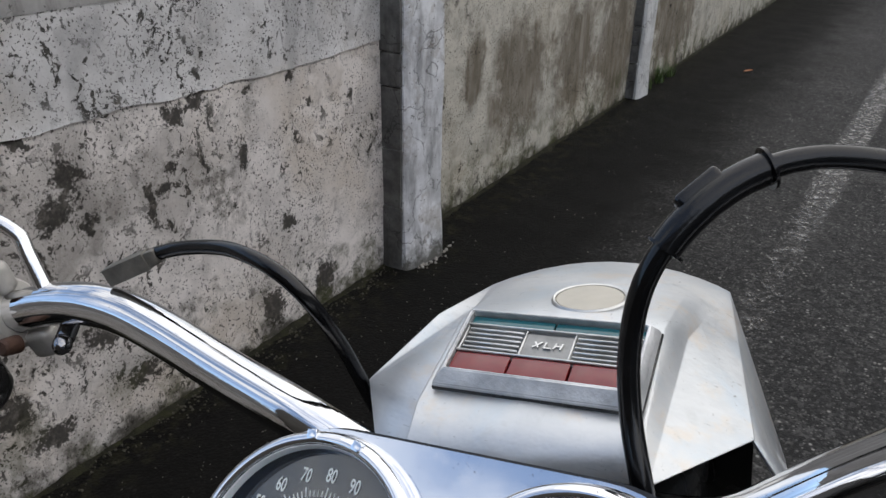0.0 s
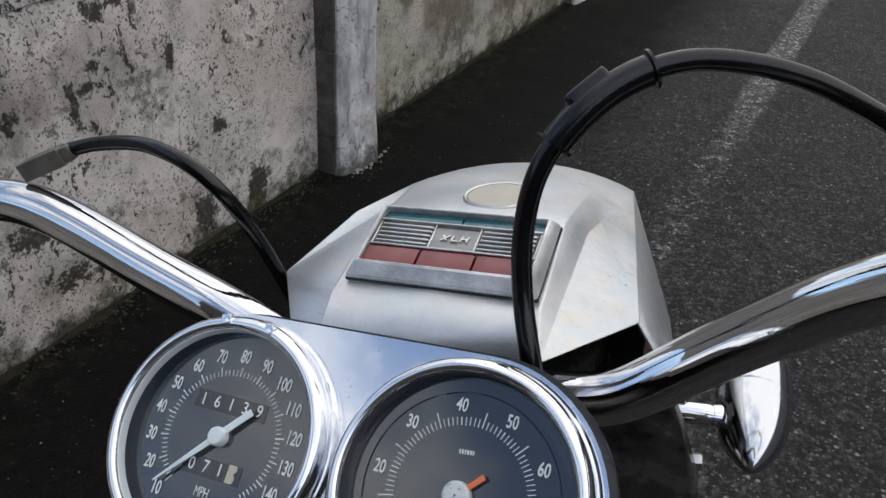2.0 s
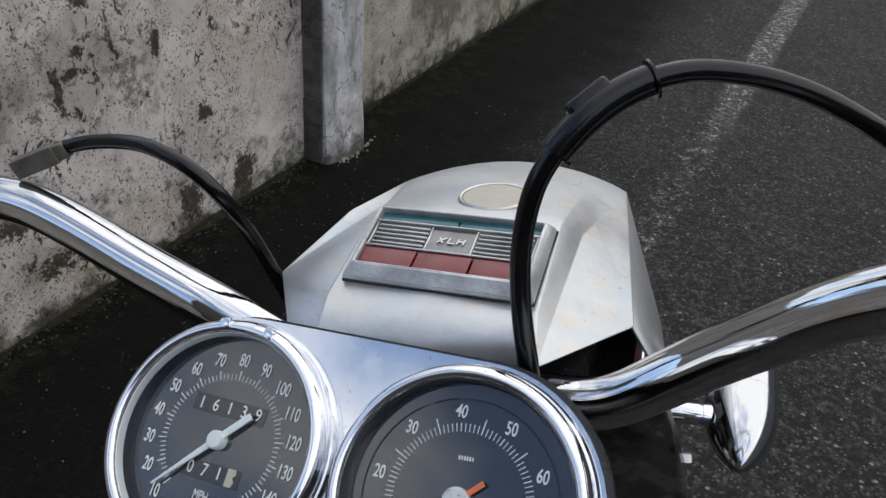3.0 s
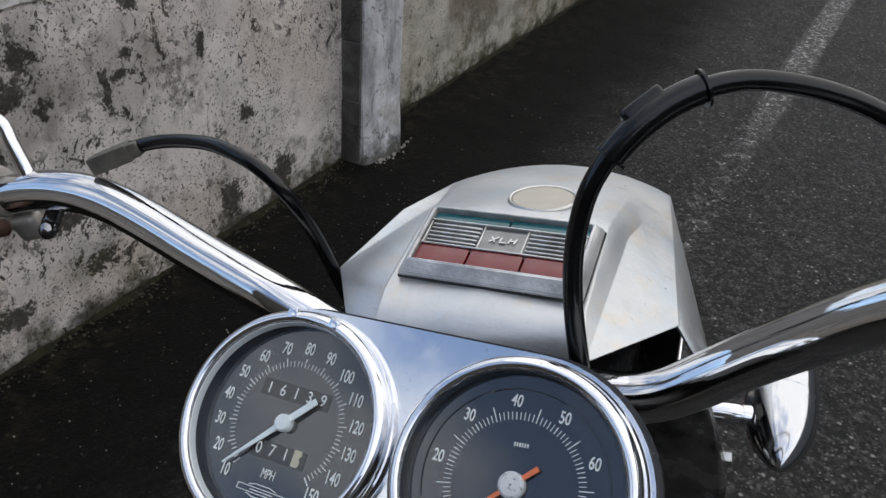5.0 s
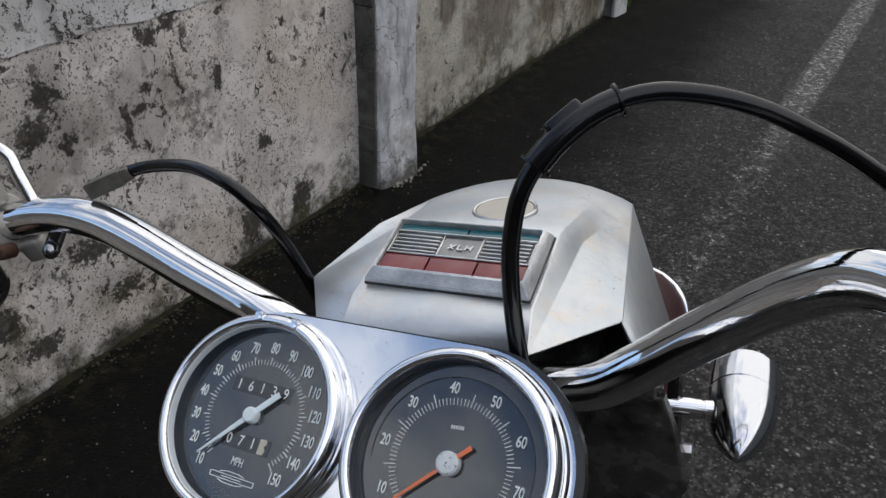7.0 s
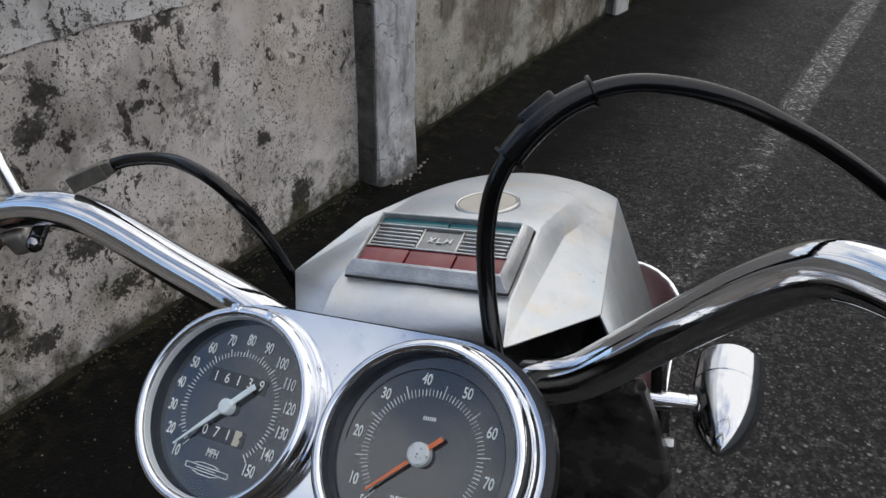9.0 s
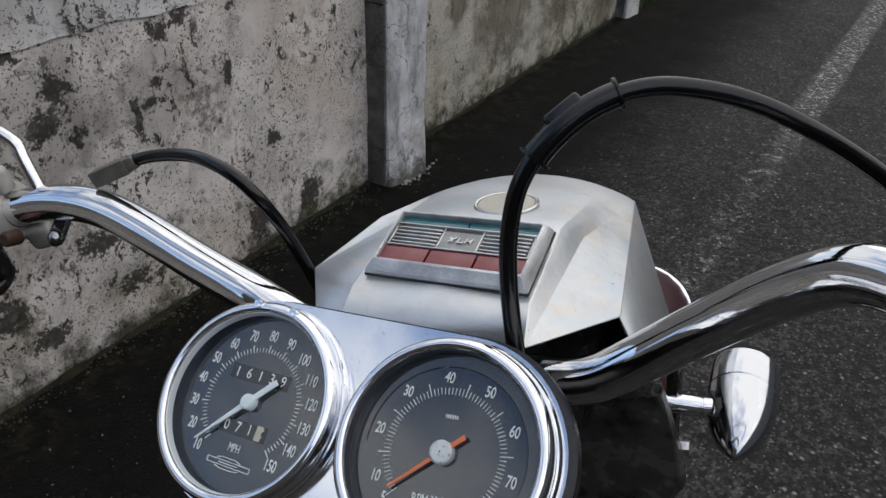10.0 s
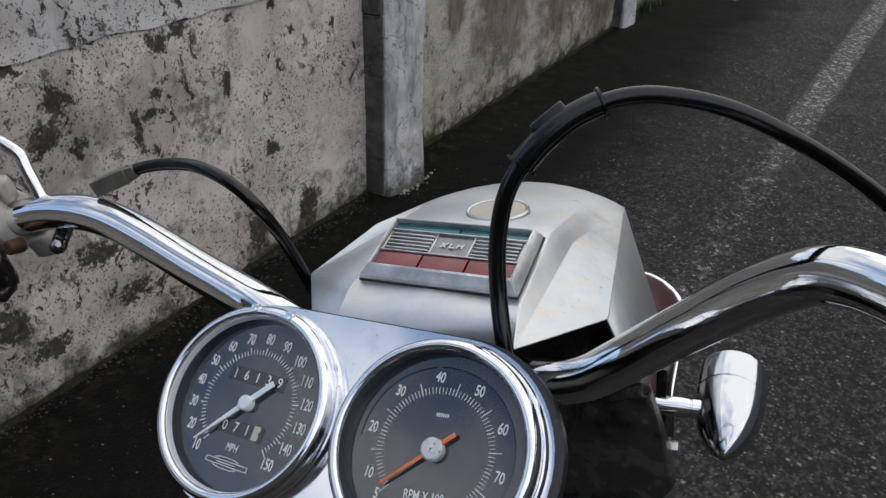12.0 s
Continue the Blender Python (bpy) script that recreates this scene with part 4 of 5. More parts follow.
def nacelle_shell():
    """Folded sheet: a raised middle strip, a hood that runs out to the front, two flat flanks and the sides."""
    half = {"a0": (0, -.012, -.002), "a1": (.066, -.0115, -.006), "s0": (0, .024, .0035), "w0": (.0600, .024, .0015), "L": (.108, .049, -.019),
            "ls": (.126, .014, -.026), "lb": (.123, .125, -.085), "pb": (.116, .232, -.138), "m": (.0975, .1405, -.0226), "b": (.080, .010, -.0109), "g1": (.072, .257, -.130), "g0": (0, .268, -.130)}
    left = {"a1": (-.054, -.0115, -.006), "b": (-.068, -.0115, -.007), "m": (-.0945, .138, -.0062), "L": (-.0960, .0435, .003), "ls": (-.095, .034, -.050), "lb": (-.097, .080, -.110), "pb": (-.100, .230, -.150)}
    back = [(0, .100, .0150), (.017, .100, .0148), (.034, .100, .0143), (.048, .100, .0136), (.0600, .100, .0122), (.0655, .111, .0050), (.0700, .122, -.0055)]
    front = [(0, .2625, -.0195), (.018, .2612, -.0198), (.034, .2578, -.0206), (.051, .2528, -.0222), (.066, .2462, -.0242), (.0775, .2395, -.0258), (.087, .232, -.0272)]
    n = 8
    for k in range(n + 1):
        t = k / n
        for c, (b, f) in enumerate(zip(back, front)):
            lift = 0.0030 * math.sin(math.pi * t) * (1, 1, 1, 0.95, 0.85, 0.5, 0.2)[c]
            half["h%d_%d" % (k, c)] = tuple(p + (q - p) * t for p, q in zip(b, f))[:2] + (b[2] + (f[2] - b[2]) * t + lift,)
    faces = ["a0 a1 w0 s0", "s0 w0 h0_4 h0_3 h0_2 h0_1 h0_0", "a1 h0_6 h0_5 h0_4 w0", "L ls lb pb h8_6 m", "h8_6 pb g1 h8_4 h8_5", "h8_4 g1 g0 h8_0 h8_1 h8_2 h8_3"]
    faces += ["h%d_%d h%d_%d h%d_%d h%d_%d" % (k, c, k, c + 1, k + 1, c + 1, k + 1, c) for k in range(n) for c in range(6)]
    faces += ["a1 L h0_6", "a1 b L"] + ["h%d_6 %s h%d_6" % (k, "L" if k < 4 else "m", k + 1) for k in range(n)] + ["h4_6 L m"]
    bm = bmesh.new()
    vs = {}
    for key, (x, y, z) in half.items():
        vs[key] = bm.verts.new((x, y, z))
        vs["-" + key] = vs[key] if x == 0 else bm.verts.new(left.get(key, (-x, y, z)))
    for f in faces:
        bm.faces.new([vs[k] for k in f.split()])
        bm.faces.new([vs["-" + k] for k in f.split()][::-1])
    bmesh.ops.recalc_face_normals(bm, faces=list(bm.faces))
    bmesh.ops.triangulate(bm, faces=[f for f in bm.faces if len(f.verts) > 4])
    for e in bm.edges:
        e.smooth = e.calc_face_angle(0) < radians(7)
    bm.transform(NAC)
    return bm


nacelle = bike("nacelle", nacelle_shell(), ALUMINIUM, "worn hand-made aluminium headlamp nacelle", True)
bev = nacelle.modifiers.new("edge", "BEVEL")
bev.width, bev.segments, bev.limit_method, bev.angle_limit = 0.0016, 3, "ANGLE", radians(26)
sol = nacelle.modifiers.new("sheet", "SOLIDIFY")
sol.thickness, sol.offset = 0.0020, -1
# added black sheet that stands in for the shade inside the nacelle
part("interior_shade_sheet", box(bmesh.new(), (0.204, 0.115, 0.004), NAC @ Matrix.Translation((0.003, 0.1175, -0.092)), 0.001), BLACK, nacelle, "added black sheet standing in for the shaded nacelle interior")
bike("headlamp_bucket", lathe(bmesh.new(), [(0, -0.10), (0.05, -0.098), (0.078, -0.06), (0.088, 0.0), (0.088, 0.05), (0.0, 0.05)], 40,
              axis_pose((-0.020, 0.205, -0.105), (-0.11, 1, -0.05))), BLACK, "black headlamp shell")

# indicator panel on the nacelle: u across, v up the slope
PAN = NAC @ pose(0.0017, 0.0242, 0.0030, 14.4, 0.7, -3.5) @ Matrix.Diagonal((0.95, 0.89, 1, 1))


def frame_piece():
    """Sloped rim of the panel, outer edge low and inner edge high."""
    bm = bmesh.new()
    outer = [(-.0590, .0075), (.0590, .0075), (.0585, .0715), (-.0585, .0715)]
    inner = [(-.0525, .0165), (.0525, .0165), (.0525, .0675), (-.0525, .0675)]
    lo = [bm.verts.new((x, y, -0.003)) for x, y in outer]
    mid = [bm.verts.new((x, y, 0.0035)) for x, y in outer]
    top = [bm.verts.new((x + (0.0012 if x < 0 else -0.0012) * -1, y + (-0.0018 if y < .03 else 0.0008), 0.0098)) for x, y in inner]
    inn = [bm.verts.new((x, y, 0.0095)) for x, y in inner]
    bot = [bm.verts.new((x, y, 0.0)) for x, y in inner]
    for a, b in ((lo, mid), (mid, top), (top, inn), (inn, bot)):
        for i in range(4):
            j = (i + 1) % 4
            bm.faces.new((a[i], a[j], b[j], b[i]))
    bm.faces.new(bot)
    bmesh.ops.recalc_face_normals(bm, faces=list(bm.faces))
    bmesh.ops.bevel(bm, geom=[e for e in bm.edges if e.calc_face_angle(0) > 0.3], offset=0.0007, segments=2, affect="EDGES")
    bm.transform(PAN)
    return bm


part("panel_frame", frame_piece(), CAST_FRAME, nacelle, "dull cast metal panel surround")
for i in range(3):
    part("red_lens", box(bmesh.new(), (0.0336, 0.0158, 0.006), PAN @ Matrix.Translation(((i - 1) * 0.0349, 0.0250, 0.0040)), 0.0008), RED_LENS, nacelle, "dark red warning lamp lens")
for i in range(2):
    part("teal_lens", box(bmesh.new(), (0.0512, 0.0085, 0.006), PAN @ Matrix.Translation(((i - 0.5) * 0.0521, 0.0622, 0.0030)), 0.0008), TEAL_LENS, nacelle, "dark teal lamp lens")
# black slab that draws the shade in the gap round the panel frame
part("panel_gap_shade", box(bmesh.new(), (0.1192, 0.0652, 0.0024), PAN @ Matrix.Translation((0, 0.0394, 0.0002)), 0.0006, 1), BLACK, nacelle, "black slab standing in for the shaded gap under the panel")
part("grille_back", box(bmesh.new(), (0.1040, 0.0250, 0.005), PAN @ Matrix.Translation((0, 0.0446, 0.0030)), 0.0008), GRILLE_DARK, nacelle)
part("grille_centre", box(bmesh.new(), (0.0290, 0.0200, 0.0030), PAN @ Matrix.Translation((0, 0.0446, 0.0050)), 0.0006, 1), GRILLE_DARK, nacelle)
for v in (0.0340, 0.0572):
    part("grille_edge", box(bmesh.new(), (0.1046, 0.0016, 0.0046), PAN @ Matrix.Translation((0, v, 0.0058)), 0.0005, 1), STEEL, nacelle)
for u in (-0.0512, -0.0145, 0.0145, 0.0512):
    part("grille_edge", box(bmesh.new(), (0.0013, 0.0232, 0.0036), PAN @ Matrix.Translation((u, 0.0447, 0.0056)), 0.0004, 1), STEEL, nacelle)
for side in (-1, 1):
    for k in range(5):
        part("grille_rib", box(bmesh.new(), (0.0340, 0.0016, 0.0030), PAN @ Matrix.Translation((side * 0.0328, 0.0374 + k * 0.0039, 0.0064)), 0.0005, 1), STEEL, nacelle)
mark = bmesh.new()
STROKES = [(-0.0082, -0.0024, -0.0030, 0.0024), (-0.0074, 0.0024, -0.0046, -0.0024), (-0.0016, -0.0024, -0.0006, 0.0024), (-0.0014, -0.0022, 0.0026, -0.0022),
           (0.0042, -0.0024, 0.0052, 0.0024), (0.0080, -0.0024, 0.0090, 0.0024), (0.0048, 0.0, 0.0084, 0.0)]
for u0, v0, u1, v1 in STROKES:
    run = Vector((u1 - u0, v1 - v0))
    box(mark, (run.length, 0.0010, 0.0014), PAN @ Matrix.Translation(((u0 + u1) / 2, 0.0446 + (v0 + v1) / 2, 0.0070)) @ Matrix.Rotation(math.atan2(run.y, run.x), 4, "Z"))
part("raised_mark", mark, STEEL, nacelle, "small raised metal strokes")
BADGE_M = NAC @ Matrix.Translation((0.0105, 0.1390, 0.0088)) @ pose(0, 0, 0, -5.0)
part("badge", lathe(bmesh.new(), [(0, 0.0022), (0.0205, 0.0020), (0.0215, 0.0012), (0.0215, -0.002), (0, -0.002)], 48, BADGE_M), BADGE, nacelle, "round tan disc")
part("badge_rim", lathe(bmesh.new(), [(0.0215, 0.0022), (0.0228, 0.0026), (0.0238, 0.0016), (0.0238, -0.002), (0.0215, -0.002)], 48, BADGE_M, True), STEEL, nacelle, "thin bright rim")

# cables
LEFT_CABLE = [(-0.262, 0.110, 0.070), (-0.240, 0.1155, 0.0765), (-0.2150, 0.1180, 0.0818), (-0.1768, 0.1128, 0.0866), (-0.1488, 0.1062, 0.0852), (-0.1311, 0.1049, 0.0776), (-0.1209, 0.1075, 0.0651),
              (-0.1158, 0.1130, 0.0491), (-0.1134, 0.1200, 0.0304), (-0.112, 0.1265, 0.0100), (-0.1096, 0.1315, -0.0104), (-0.1045, 0.1336, -0.0282), (-0.094, 0.136, -0.065), (-0.085, 0.150, -0.120)]
left_cable = bike("clutch_cable", tube(bmesh.new(), spline(LEFT_CABLE, 8), 0.0043, 18), RUBBER, "thin black sheathed control cable")
col = axis_pose((-0.2585, 0.1062, 0.0690), Vector((-0.236, 0.1155, 0.0775)) - Vector((-0.282, 0.098, 0.062)), (0, 0, 1))
part("adjuster", box(box(bmesh.new(), (0.0116, 0.0118, 0.030), col @ Matrix.Translation((0, 0, 0.007)), 0.0012), (0.0098, 0.0098, 0.010), col @ Matrix.Translation((0, 0, 0.024)), 0.002), GREY_ZINC, left_cable, "dull zinc cable adjuster block")
RIGHT_CABLE = [(0.074, 0.092, -0.110), (0.070, 0.079, -0.060), (0.0665, 0.0765, -0.020), (0.062, 0.0825, 0.0060), (0.0548, 0.0965, 0.0305), (0.0536, 0.1053, 0.0590), (0.0602, 0.1116, 0.0878), (0.0745, 0.1238, 0.1088),
               (0.0936, 0.1388, 0.1222), (0.1167, 0.1529, 0.1268), (0.1422, 0.1642, 0.1224), (0.1672, 0.1739, 0.1123), (0.1911, 0.1827, 0.0970), (0.2132, 0.1934, 0.0788), (0.238, 0.203, 0.056), (0.262, 0.206, 0.034), (0.292, 0.190, 0.018), (0.322, 0.140, 0.020), (0.336, 0.060, 0.044)]
rc_line = spline(RIGHT_CABLE, 10)
right_cable = bike("throttle_cable", tube(bmesh.new(), rc_line, 0.0050, 20), RUBBER, "thick black sheathed control cable in a loop")
sleeve_line = rc_line[65:85]
part("sleeve", tube(bmesh.new(), sleeve_line, 0.0071, 20), RUBBER, right_cable, "black rubber sleeve")
for p, d in ((sleeve_line[0], sleeve_line[1] - sleeve_line[0]), (sleeve_line[-1], sleeve_line[-1] - sleeve_line[-2])):
    part("sleeve_ring", lathe(bmesh.new(), [(0.005, -0.0008), (0.0091, -0.0007), (0.0091, 0.0007), (0.005, 0.0008)], 24, axis_pose(p, d), True), RUBBER, right_cable)
mid_p, mid_d = sleeve_line[9], sleeve_line[10] - sleeve_line[8]
part("sleeve_tab", box(bmesh.new(), (0.0102, 0.0098, 0.0225), axis_pose(mid_p + Vector((-0.0030, 0.0020, 0.0036)), mid_d, (-0.6, 0.3, 0.7)), 0.0028, 3), RUBBER, right_cable)

# left lever clamp, mirror stem and switch
bd = Vector((0.0247, 0.0068, 0.0053)).normalized()
CL = axis_pose((-0.3430, 0.0832, 0.0434), bd, (0, -0.25, 1))
clamp = bmesh.new()
lathe(clamp, [(0.0139, 0.012), (0.0205, 0.0125), (0.0235, 0.009), (0.0238, 0.0006), (0.0226, 0.0), (0.0226, -0.0008), (0.0239, -0.0014), (0.0240, -0.010), (0.0205, -0.0135), (0.0139, -0.013)], 44, CL @ Matrix.Translation((0, 0, -0.0085)), True)
box(clamp, (0.022, 0.017, 0.022), CL @ Matrix.Translation((0.0235, -0.006, -0.002)) @ pose(0, 0, 0, 0, 0, -12), 0.007, 4)
box(clamp, (0.024, 0.018, 0.022), CL @ Matrix.Translation((-0.0200, -0.013, -0.001)) @ pose(0, 0, 0, 0, 0, 28), 0.007, 4)
box(clamp, (0.020, 0.014, 0.020), CL @ Matrix.Translation((-0.0235, 0.004, 0.010)), 0.005, 3)
lever_clamp = bike("lever_clamp", clamp, CAST_CLAMP, "cast grey alloy lever clamp")
for p in ((-0.3455, 0.0730, 0.0680), (-0.3265, 0.0620, 0.0320)):
    part("clamp_screw", lathe(bmesh.new(), [(0, 0.0045), (0.0040, 0.0044), (0.0056, 0.0030), (0.0060, -0.008), (0, -0.008)], 20, axis_pose(p, (0.15, -0.9, 0.25))), RUST, lever_clamp, "rusty slotted screw")
part("clamp_pin", lathe(bmesh.new(), [(0, 0.0022), (0.0036, 0.0020), (0.0041, 0.0), (0.0041, -0.006), (0.0, -0.006)], 20, axis_pose((-0.3385, 0.0605, 0.0490), (0.25, -0.95, 0.15))), CAST_CLAMP, lever_clamp)
MIRROR = [(-0.3125, 0.0905, 0.052), (-0.316, 0.091, 0.064), (-0.3232, 0.093, 0.081), (-0.3282, 0.095, 0.0915), (-0.336, 0.094, 0.0985), (-0.346, 0.092, 0.1045), (-0.361, 0.086, 0.112), (-0.395, 0.073, 0.126), (-0.45, 0.05, 0.15)]
mirror_stem = bike("mirror_stem", tube(bmesh.new(), spline(MIRROR, 8), 0.0050, 20), BAR_CHROME, "bent chrome mirror stem")
switch = bmesh.new()
lathe(switch, [(0, 0.024), (0.012, 0.022), (0.0150, 0.012), (0.0152, -0.010), (0.011, -0.020), (0, -0.022)], 28, pose(-0.350, 0.053, 0.010, 20, 30))
box(switch, (0.042, 0.018, 0.012), pose(-0.357, 0.046, 0.001, 10, 15, 25), 0.005, 3)
bike("switch_block", switch, BLACK, "black lever and switch block")
ball = bmesh.new()
lathe(ball, [(0, 0.0082), (0.0032, 0.0075), (0.0054, 0.0049), (0.0061, 0.0012), (0.0056, -0.0016), (0.0052, -0.0021), (0.0058, -0.0026), (0.0058, -0.018), (0, -0.018)], 28, axis_pose((-0.2975, 0.0800, 0.0290), (0.30, -0.80, -0.45)))
bike("cable_nipple", ball, DARK_CHROME, "small round dark chrome nut under the bar")


# turn signal
def turn_signal():
    tip, tail = Vector((0.1572, 0.2165, -0.1612)), Vector((0.1500, 0.3080, -0.1540))
    m = axis_pose(tip, tail - tip, (1, 0, 0))
    n = (tail - tip).length
    prof = [(0.0, 0.0)] + [(0.0258 * (1 - (1 - t) ** 2.1) ** 0.70, 0.062 * t) for t in (0.02, 0.06, 0.12, 0.2, 0.3, 0.4, 0.5, 0.6, 0.7, 0.8, 0.9, 1.0)]
    prof += [(0.0259, 0.0625), (0.0253, 0.0632), (0.0260, 0.0640), (0.0263, 0.075), (0.0265, n - 0.002), (0.0262, n), (0.0, n)]
    body = bike("turn_signal", lathe(bmesh.new(), prof, 56, m), SATIN_CHROME, "chrome bullet-shaped turn signal")
    p, q = Vector((0.094, 0.243, -0.146)), Vector((0.146, 0.258, -0.153))
    st = axis_pose(p, q - p)
    k = (q - p).length
    part("stem", lathe(bmesh.new(), [(0, 0), (0.0074, 0), (0.0078, 0.001), (0.0078, k * .62), (0.0070, k * .63), (0.0070, k * .65), (0.0078, k * .66), (0.0078, k), (0, k)], 28, st), CHROME, body, "chrome stem")


turn_signal()

# black cover plate, bracket and bolt under the right bar
cover = bmesh.new()
prof = [(-0.105, -0.150), (0.0, -0.140), (0.051, -0.128), (0.100, -0.1010), (0.1085, -0.0990), (0.1150, -0.120), (0.1262, -0.164), (0.1270, -0.184), (0.118, -0.200), (0.100, -0.212), (0.020, -0.236), (-0.105, -0.250)]
plate(cover, prof, -0.010, 0.0, 0.004, Matrix(((1, 0, 0, 0), (0, 0, -1, 0.198), (0, 1, 0, 0), (0, 0, 0, 1))), 3)
bmesh.ops.recalc_face_normals(cover, faces=list(cover.faces))
cover_ob = bike("cover_plate", cover, SHEEN_BLACK, "scuffed black sheet metal cover")
curl = [Vector((0.020, 0.196, -0.137)), Vector((0.051, 0.196, -0.1275)), Vector((0.085, 0.196, -0.108)), Vector((0.1060, 0.1965, -0.0985))]
part("rolled_edge", tube(bmesh.new(), spline(curl, 6), 0.0042, 14), SHEEN_BLACK, cover_ob)
part("curl_end", lathe(bmesh.new(), [(0.0030, -0.002), (0.0046, -0.002), (0.0050, 0.0), (0.0046, 0.0016), (0.0030, 0.0016), (0.0026, 0.0)], 20, axis_pose(curl[-1] + Vector((0.002, 0, 0.001)), (0.55, -0.75, 0.30)), True), SHEEN_BLACK, cover_ob, "worn rolled end")
bracket = bike("bracket", box(bmesh.new(), (0.009, 0.018, 0.062), pose(0.1065, 0.254, -0.150, -12), 0.002), BLACK, "black steel lamp bracket")
part("bolt", lathe(bmesh.new(), [(0, 0.011), (0.0055, 0.0105), (0.006, 0.009), (0.006, 0.005), (0.0085, 0.0045), (0.0085, 0.0025), (0.0045, 0.002), (0.0045, -0.02), (0, -0.02)], 6, axis_pose((0.1175, 0.212, -0.1585), (1, 0.1, 0.1))), STEEL, cover_ob, "bright hexagon bolt")

# fork, front wheel and mudguard below the nacelle, in line with it
AX = NAC @ Vector((0, 0.62, -0.77))
ROLL_AXIS = NAC.to_3x3() @ Vector((1, 0, 0))
AHEAD = NAC.to_3x3() @ Vector((0, 1, 0))
for sx in (-1, 1):
    top = NAC @ Vector((sx * 0.072, 0.17, -0.10))
    low = AX + ROLL_AXIS * sx * 0.072
    bike("fork_leg", tube(bmesh.new(), [top.lerp(low, t) for t in (0, 0.02, 0.5, 0.52, 0.98, 1)], lambda t: 0.0165 if t < 0.45 else 0.022, 24), CHROME, "chrome fork leg")
WHEEL = axis_pose(AX, ROLL_AXIS, (0, 0, 1))
tyre = lathe(bmesh.new(), [(0.245, -0.040), (0.275, -0.050), (0.305, -0.044), (0.325, -0.022), (0.330, 0.0), (0.325, 0.022), (0.305, 0.044), (0.275, 0.050), (0.245, 0.040)], 72, WHEEL, True)
wheel = bike("front_wheel", tyre, RUBBER, "black road tyre on the front wheel")
part("rim", lathe(bmesh.new(), [(0.225, -0.036), (0.247, -0.041), (0.250, -0.036), (0.236, 0.0), (0.250, 0.036), (0.247, 0.041), (0.225, 0.036)], 72, WHEEL, True), CHROME, wheel)
part("hub", lathe(bmesh.new(), [(0, -0.09), (0.02, -0.09), (0.05, -0.04), (0.05, 0.04), (0.02, 0.09), (0, 0.09)], 32, WHEEL), CAST_CLAMP, wheel)
for k in range(20):
    a = 2 * math.pi * k / 20
    d = AHEAD * math.cos(a) + Vector((0, 0, math.sin(a)))
    part("spoke", tube(bmesh.new(), [AX + ROLL_AXIS * (0.03 if k % 2 else -0.03) + d * 0.045, AX + d * 0.236], 0.002, 6), STEEL, wheel)


def mudguard():
    """A crowned strip round the top of the wheel with bright edges."""
    bm = bmesh.new()
    prof = [(0.085 * math.sin(radians(t)), 0.320 + 0.085 * math.cos(radians(t))) for t in range(-96, 97, 16)]
    rim = prof[:]
    prof += [(x * 0.96, r - 0.003) for x, r in prof[::-1]]
    rows = []
    for k in range(41):
        a = radians(66 + 65 * k / 40)
        d = AHEAD * math.cos(a) + Vector((0, 0, math.sin(a)))
        rows.append([bm.verts.new(AX + ROLL_AXIS * x + d * r) for x, r in prof])
    for p, q in zip(rows, rows[1:]):
        for j in range(len(prof)):
            bm.faces.new((p[j], p[(j + 1) % len(prof)], q[(j + 1) % len(prof)], q[j]))
    bm.faces.new(rows[0])
    bm.faces.new(rows[-1][::-1])
    bmesh.ops.recalc_face_normals(bm, faces=list(bm.faces))
    guard = bike("mudguard", bm, MAROON, "dark maroon front mudguard")
    for sx in (-1, 1):
        line = []
        for k in range(41):
            a = radians(66 + 65 * k / 40)
            line.append(AX + ROLL_AXIS * sx * 0.085 + (AHEAD * math.cos(a) + Vector((0, 0, math.sin(a)))) * 0.314)
        part("edge_trim", tube(bmesh.new(), line, 0.0035, 12), CHROME, guard, "bright chrome edge strip")
    a = radians(65.4)
    d = AHEAD * math.cos(a) + Vector((0, 0, math.sin(a)))
    lip = [AX + ROLL_AXIS * x + d * (r - 0.004) for x, r in rim]
    part("edge_trim", tube(bmesh.new(), spline(lip, 3), 0.0064, 14), CHROME, guard, "bright chrome edge strip")


mudguard()

# ---------------------------------------------------------------- small things on the ground
def pebble_field(name, label, count, seed, place, size, material):
    rnd = random.Random(seed)
    bm = bmesh.new()
    for _ in range(count):
        x, y = place(rnd)
        s = rnd.uniform(*size)
        r = bmesh.ops.create_icosphere(bm, subdivisions=1, radius=s)
        m = pose(x, y, ground_height(x, y) + s * 0.25, rnd.uniform(0, 360), rnd.uniform(0, 360), rnd.uniform(0, 360))
        k = (rnd.uniform(0.7, 1.2), rnd.uniform(0.7, 1.2), rnd.uniform(0.5, 0.9))
        for v in r["verts"]:
            v.co = m @ Vector([a * b for a, b in zip(v.co, k)])
    ob = link_mesh(name, bm, material, False)
    return tagged(ob, label, "gravel", kind="stuff")


pebble_field("gravel", "loose pale grit scattered over the asphalt", 700, 3, lambda r: (r.uniform(-1.25, 1.3), r.uniform(0.3, 6.0)), (0.0012, 0.0034), PEBBLE)
pebble_field("gravel", "fine pale grit along the dark gutter", 620, 11, lambda r: (r.uniform(-1.28, -0.2), r.uniform(-0.1, 2.2)), (0.0007, 0.0021), PEBBLE)
pebble_field("rubble", "crumbled plaster bits at the foot of the pillar", 50, 5, lambda r: (-1.264 + abs(r.gauss(0, 0.014)), r.gauss(2.04, 0.06)), (0.002, 0.009), RUBBLE)
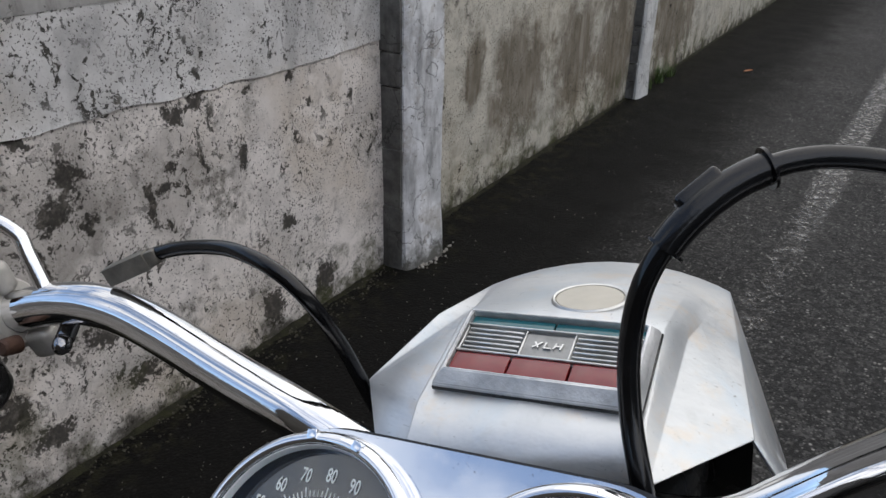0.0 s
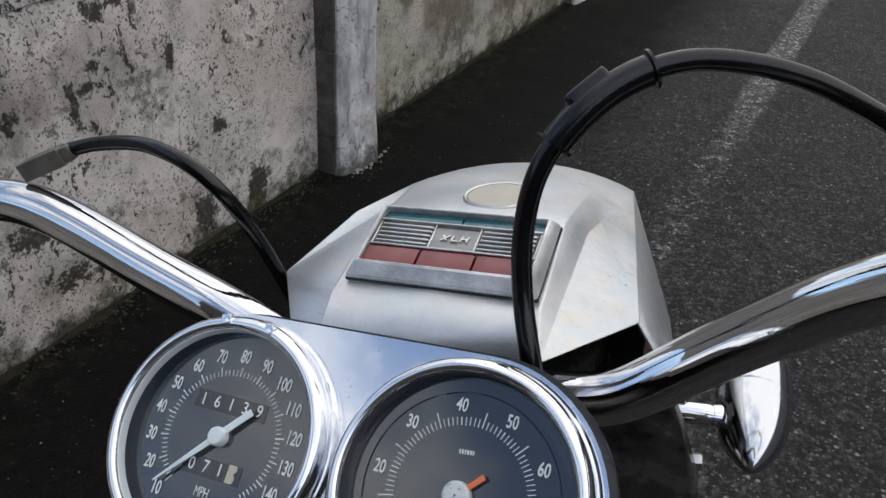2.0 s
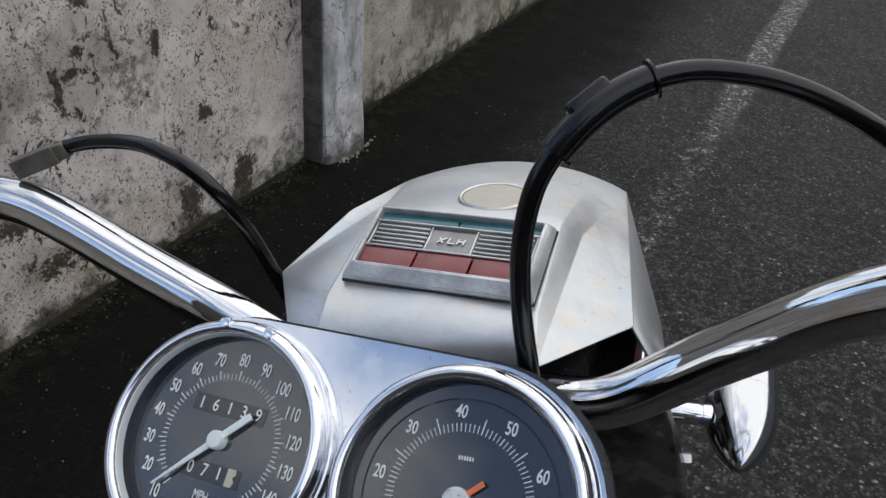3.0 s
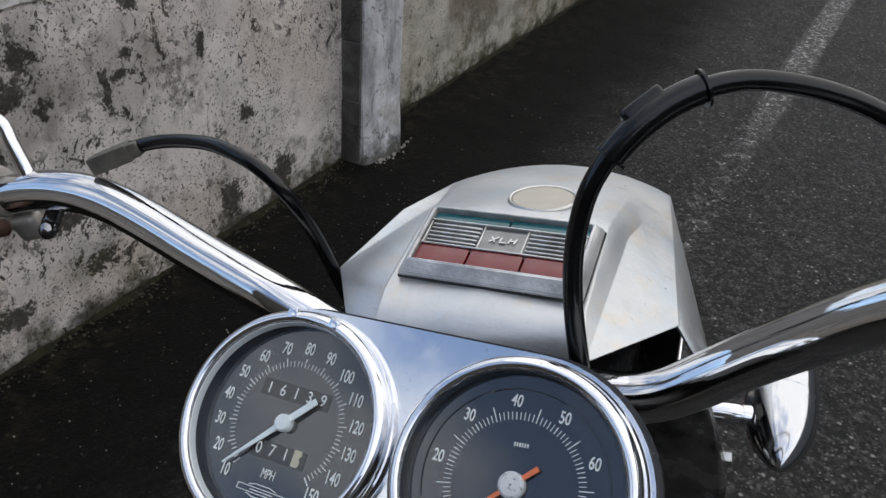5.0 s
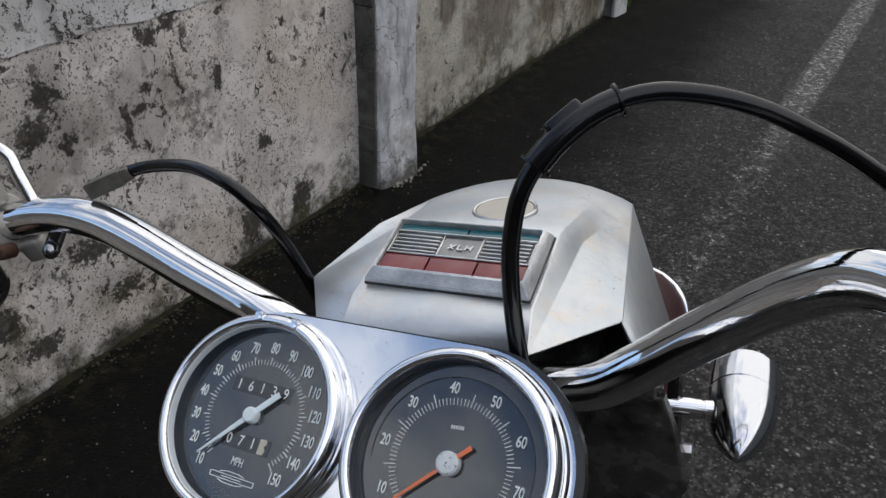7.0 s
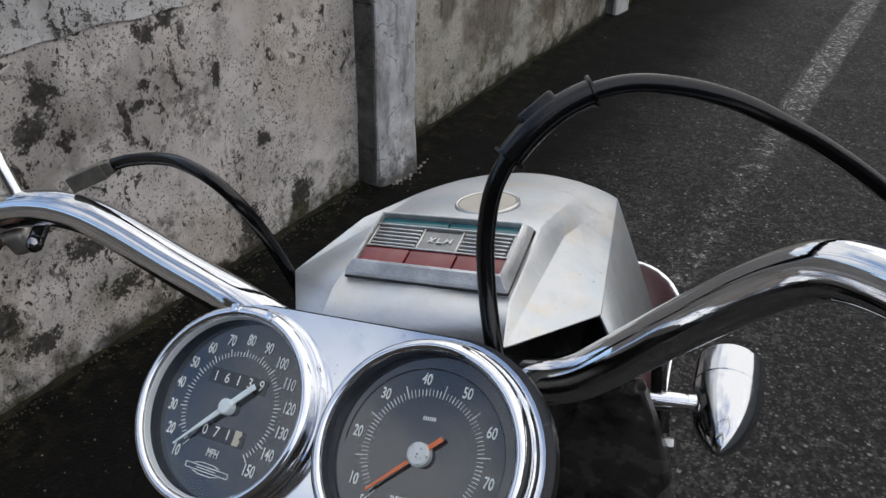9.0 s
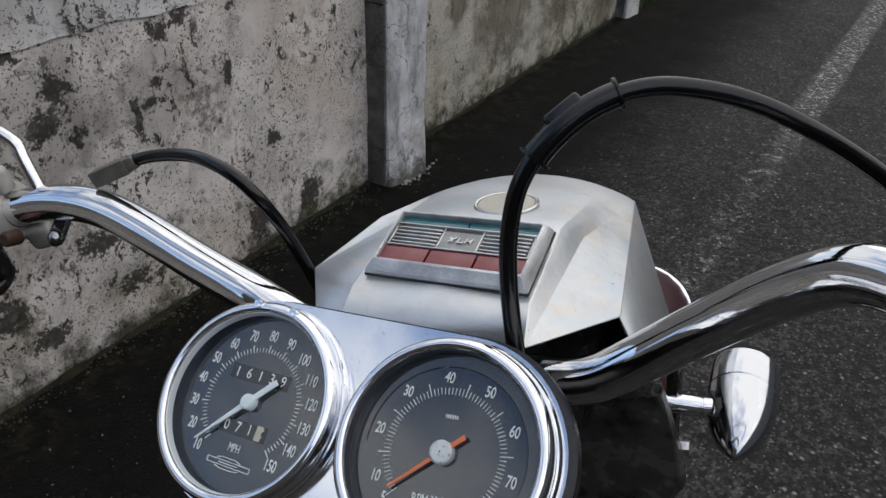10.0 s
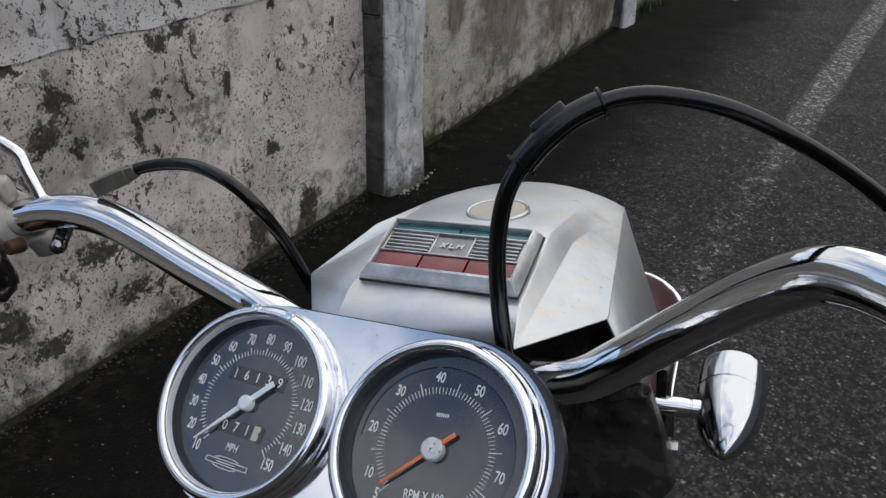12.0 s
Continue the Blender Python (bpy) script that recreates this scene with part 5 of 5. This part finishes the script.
pebble_field("gutter_grit", "brown grit and moss crumbs along the wall foot", 420, 8, lambda r: (-1.366 + abs(r.gauss(0, 0.035)), r.uniform(0.2, 1.9)), (0.0012, 0.0050), GRIT)


def soil_strip(label, wall_x, y0, y1, n):
    """Damp soil and moss heaped along the foot of a wall, uneven in width and height."""
    bm = bmesh.new()
    rows = []
    for k in range(n + 1):
        y = y0 + (y1 - y0) * k / n
        w = 0.030 + 0.028 * noise.noise((y * 6, 3, 1)) + 0.018 * noise.noise((y * 21, 5, 1))
        h = 0.016 + 0.016 * noise.noise((y * 8, 9, 2)) + 0.010 * noise.noise((y * 30, 2, 7))
        w, h = max(0.004, w), max(0.001, h)
        row = []
        for t in (0.0, 0.25, 0.5, 0.75, 1.0):
            x = wall_x - 0.02 + (w + 0.02) * t
            row.append(bm.verts.new((x, y, ground_height(x, y) - 0.002 + h * (1 - t) ** 1.4 + (0.002 * noise.noise((x * 80, y * 80, 0)) if t < 1 else 0))))
        rows.append(row)
    for r, s in zip(rows, rows[1:]):
        for i in range(4):
            bm.faces.new((r[i], r[i + 1], s[i + 1], s[i]))
    return tagged(link_mesh("soil", bm, SOIL), label, "soil", kind="stuff")


soil_strip("dark damp soil and moss along the plaster wall", WALL_X, -1.0, 1.91, 320)
soil_strip("dark damp soil and moss along the streaked wall", FAR_X, 2.11, 9.0, 320)


def weed(x, y, blades, height, seed):
    """A tuft of narrow bent leaves."""
    rnd = random.Random(seed)
    bm = bmesh.new()
    for _ in range(blades):
        a, h, lean = rnd.uniform(0, 360), height * rnd.uniform(0.5, 1.0), rnd.uniform(0.2, 0.9)
        w = rnd.uniform(0.002, 0.005)
        d, s = Vector((math.cos(radians(a)), math.sin(radians(a)), 0)), Vector((-math.sin(radians(a)), math.cos(radians(a)), 0))
        p0 = Vector((rnd.gauss(0, 0.02), rnd.gauss(0, 0.03), 0))
        rows = []
        for k in range(5):
            t = k / 4
            c = p0 + d * h * lean * t * t + Vector((0, 0, h * (t - 0.35 * lean * t * t)))
            rows.append((bm.verts.new(c - s * w * (1 - t) - d * 0.0004), bm.verts.new(c + s * w * (1 - t) + Vector((0, 0, 0.0004)))))
        for (p, q), (u, v) in zip(rows, rows[1:]):
            bm.faces.new((p, q, v, u))
    ob = link_mesh("weed", bm, LEAF)
    ob.location = (x, y, ground_height(x, y))
    return tagged(ob, "small green weed tuft at the foot of the wall", "plant", group="weeds at the wall")


weed(-1.395, 5.10, 60, 0.16, 1)
weed(-1.380, 5.32, 45, 0.12, 2)
weed(-1.400, 4.90, 30, 0.09, 4)

leaf = bmesh.new()
for k in range(9):
    t = k / 8
    w = 0.019 * math.sin(math.pi * min(1, t * 0.9 + 0.05)) ** 0.8
    c = Vector((0.06 * t - 0.03, 0.006 * math.sin(3 * t), 0.006 + 0.010 * t * t))
    row = [leaf.verts.new(c + Vector((0, s * w, 0.006 * abs(s)))) for s in (-1, 0, 1)]
    if k:
        for i in range(2):
            leaf.faces.new((last[i], last[i + 1], row[i + 1], row[i]))
    last = row
leaf_ob = link_mesh("fallen_leaf", leaf, DRY_LEAF)
leaf_ob.matrix_basis = pose(-0.945, 5.75, ground_height(-0.945, 5.75), 0, 0, 30)
tagged(leaf_ob, "curled rust-brown fallen leaf on the asphalt", "leaf")
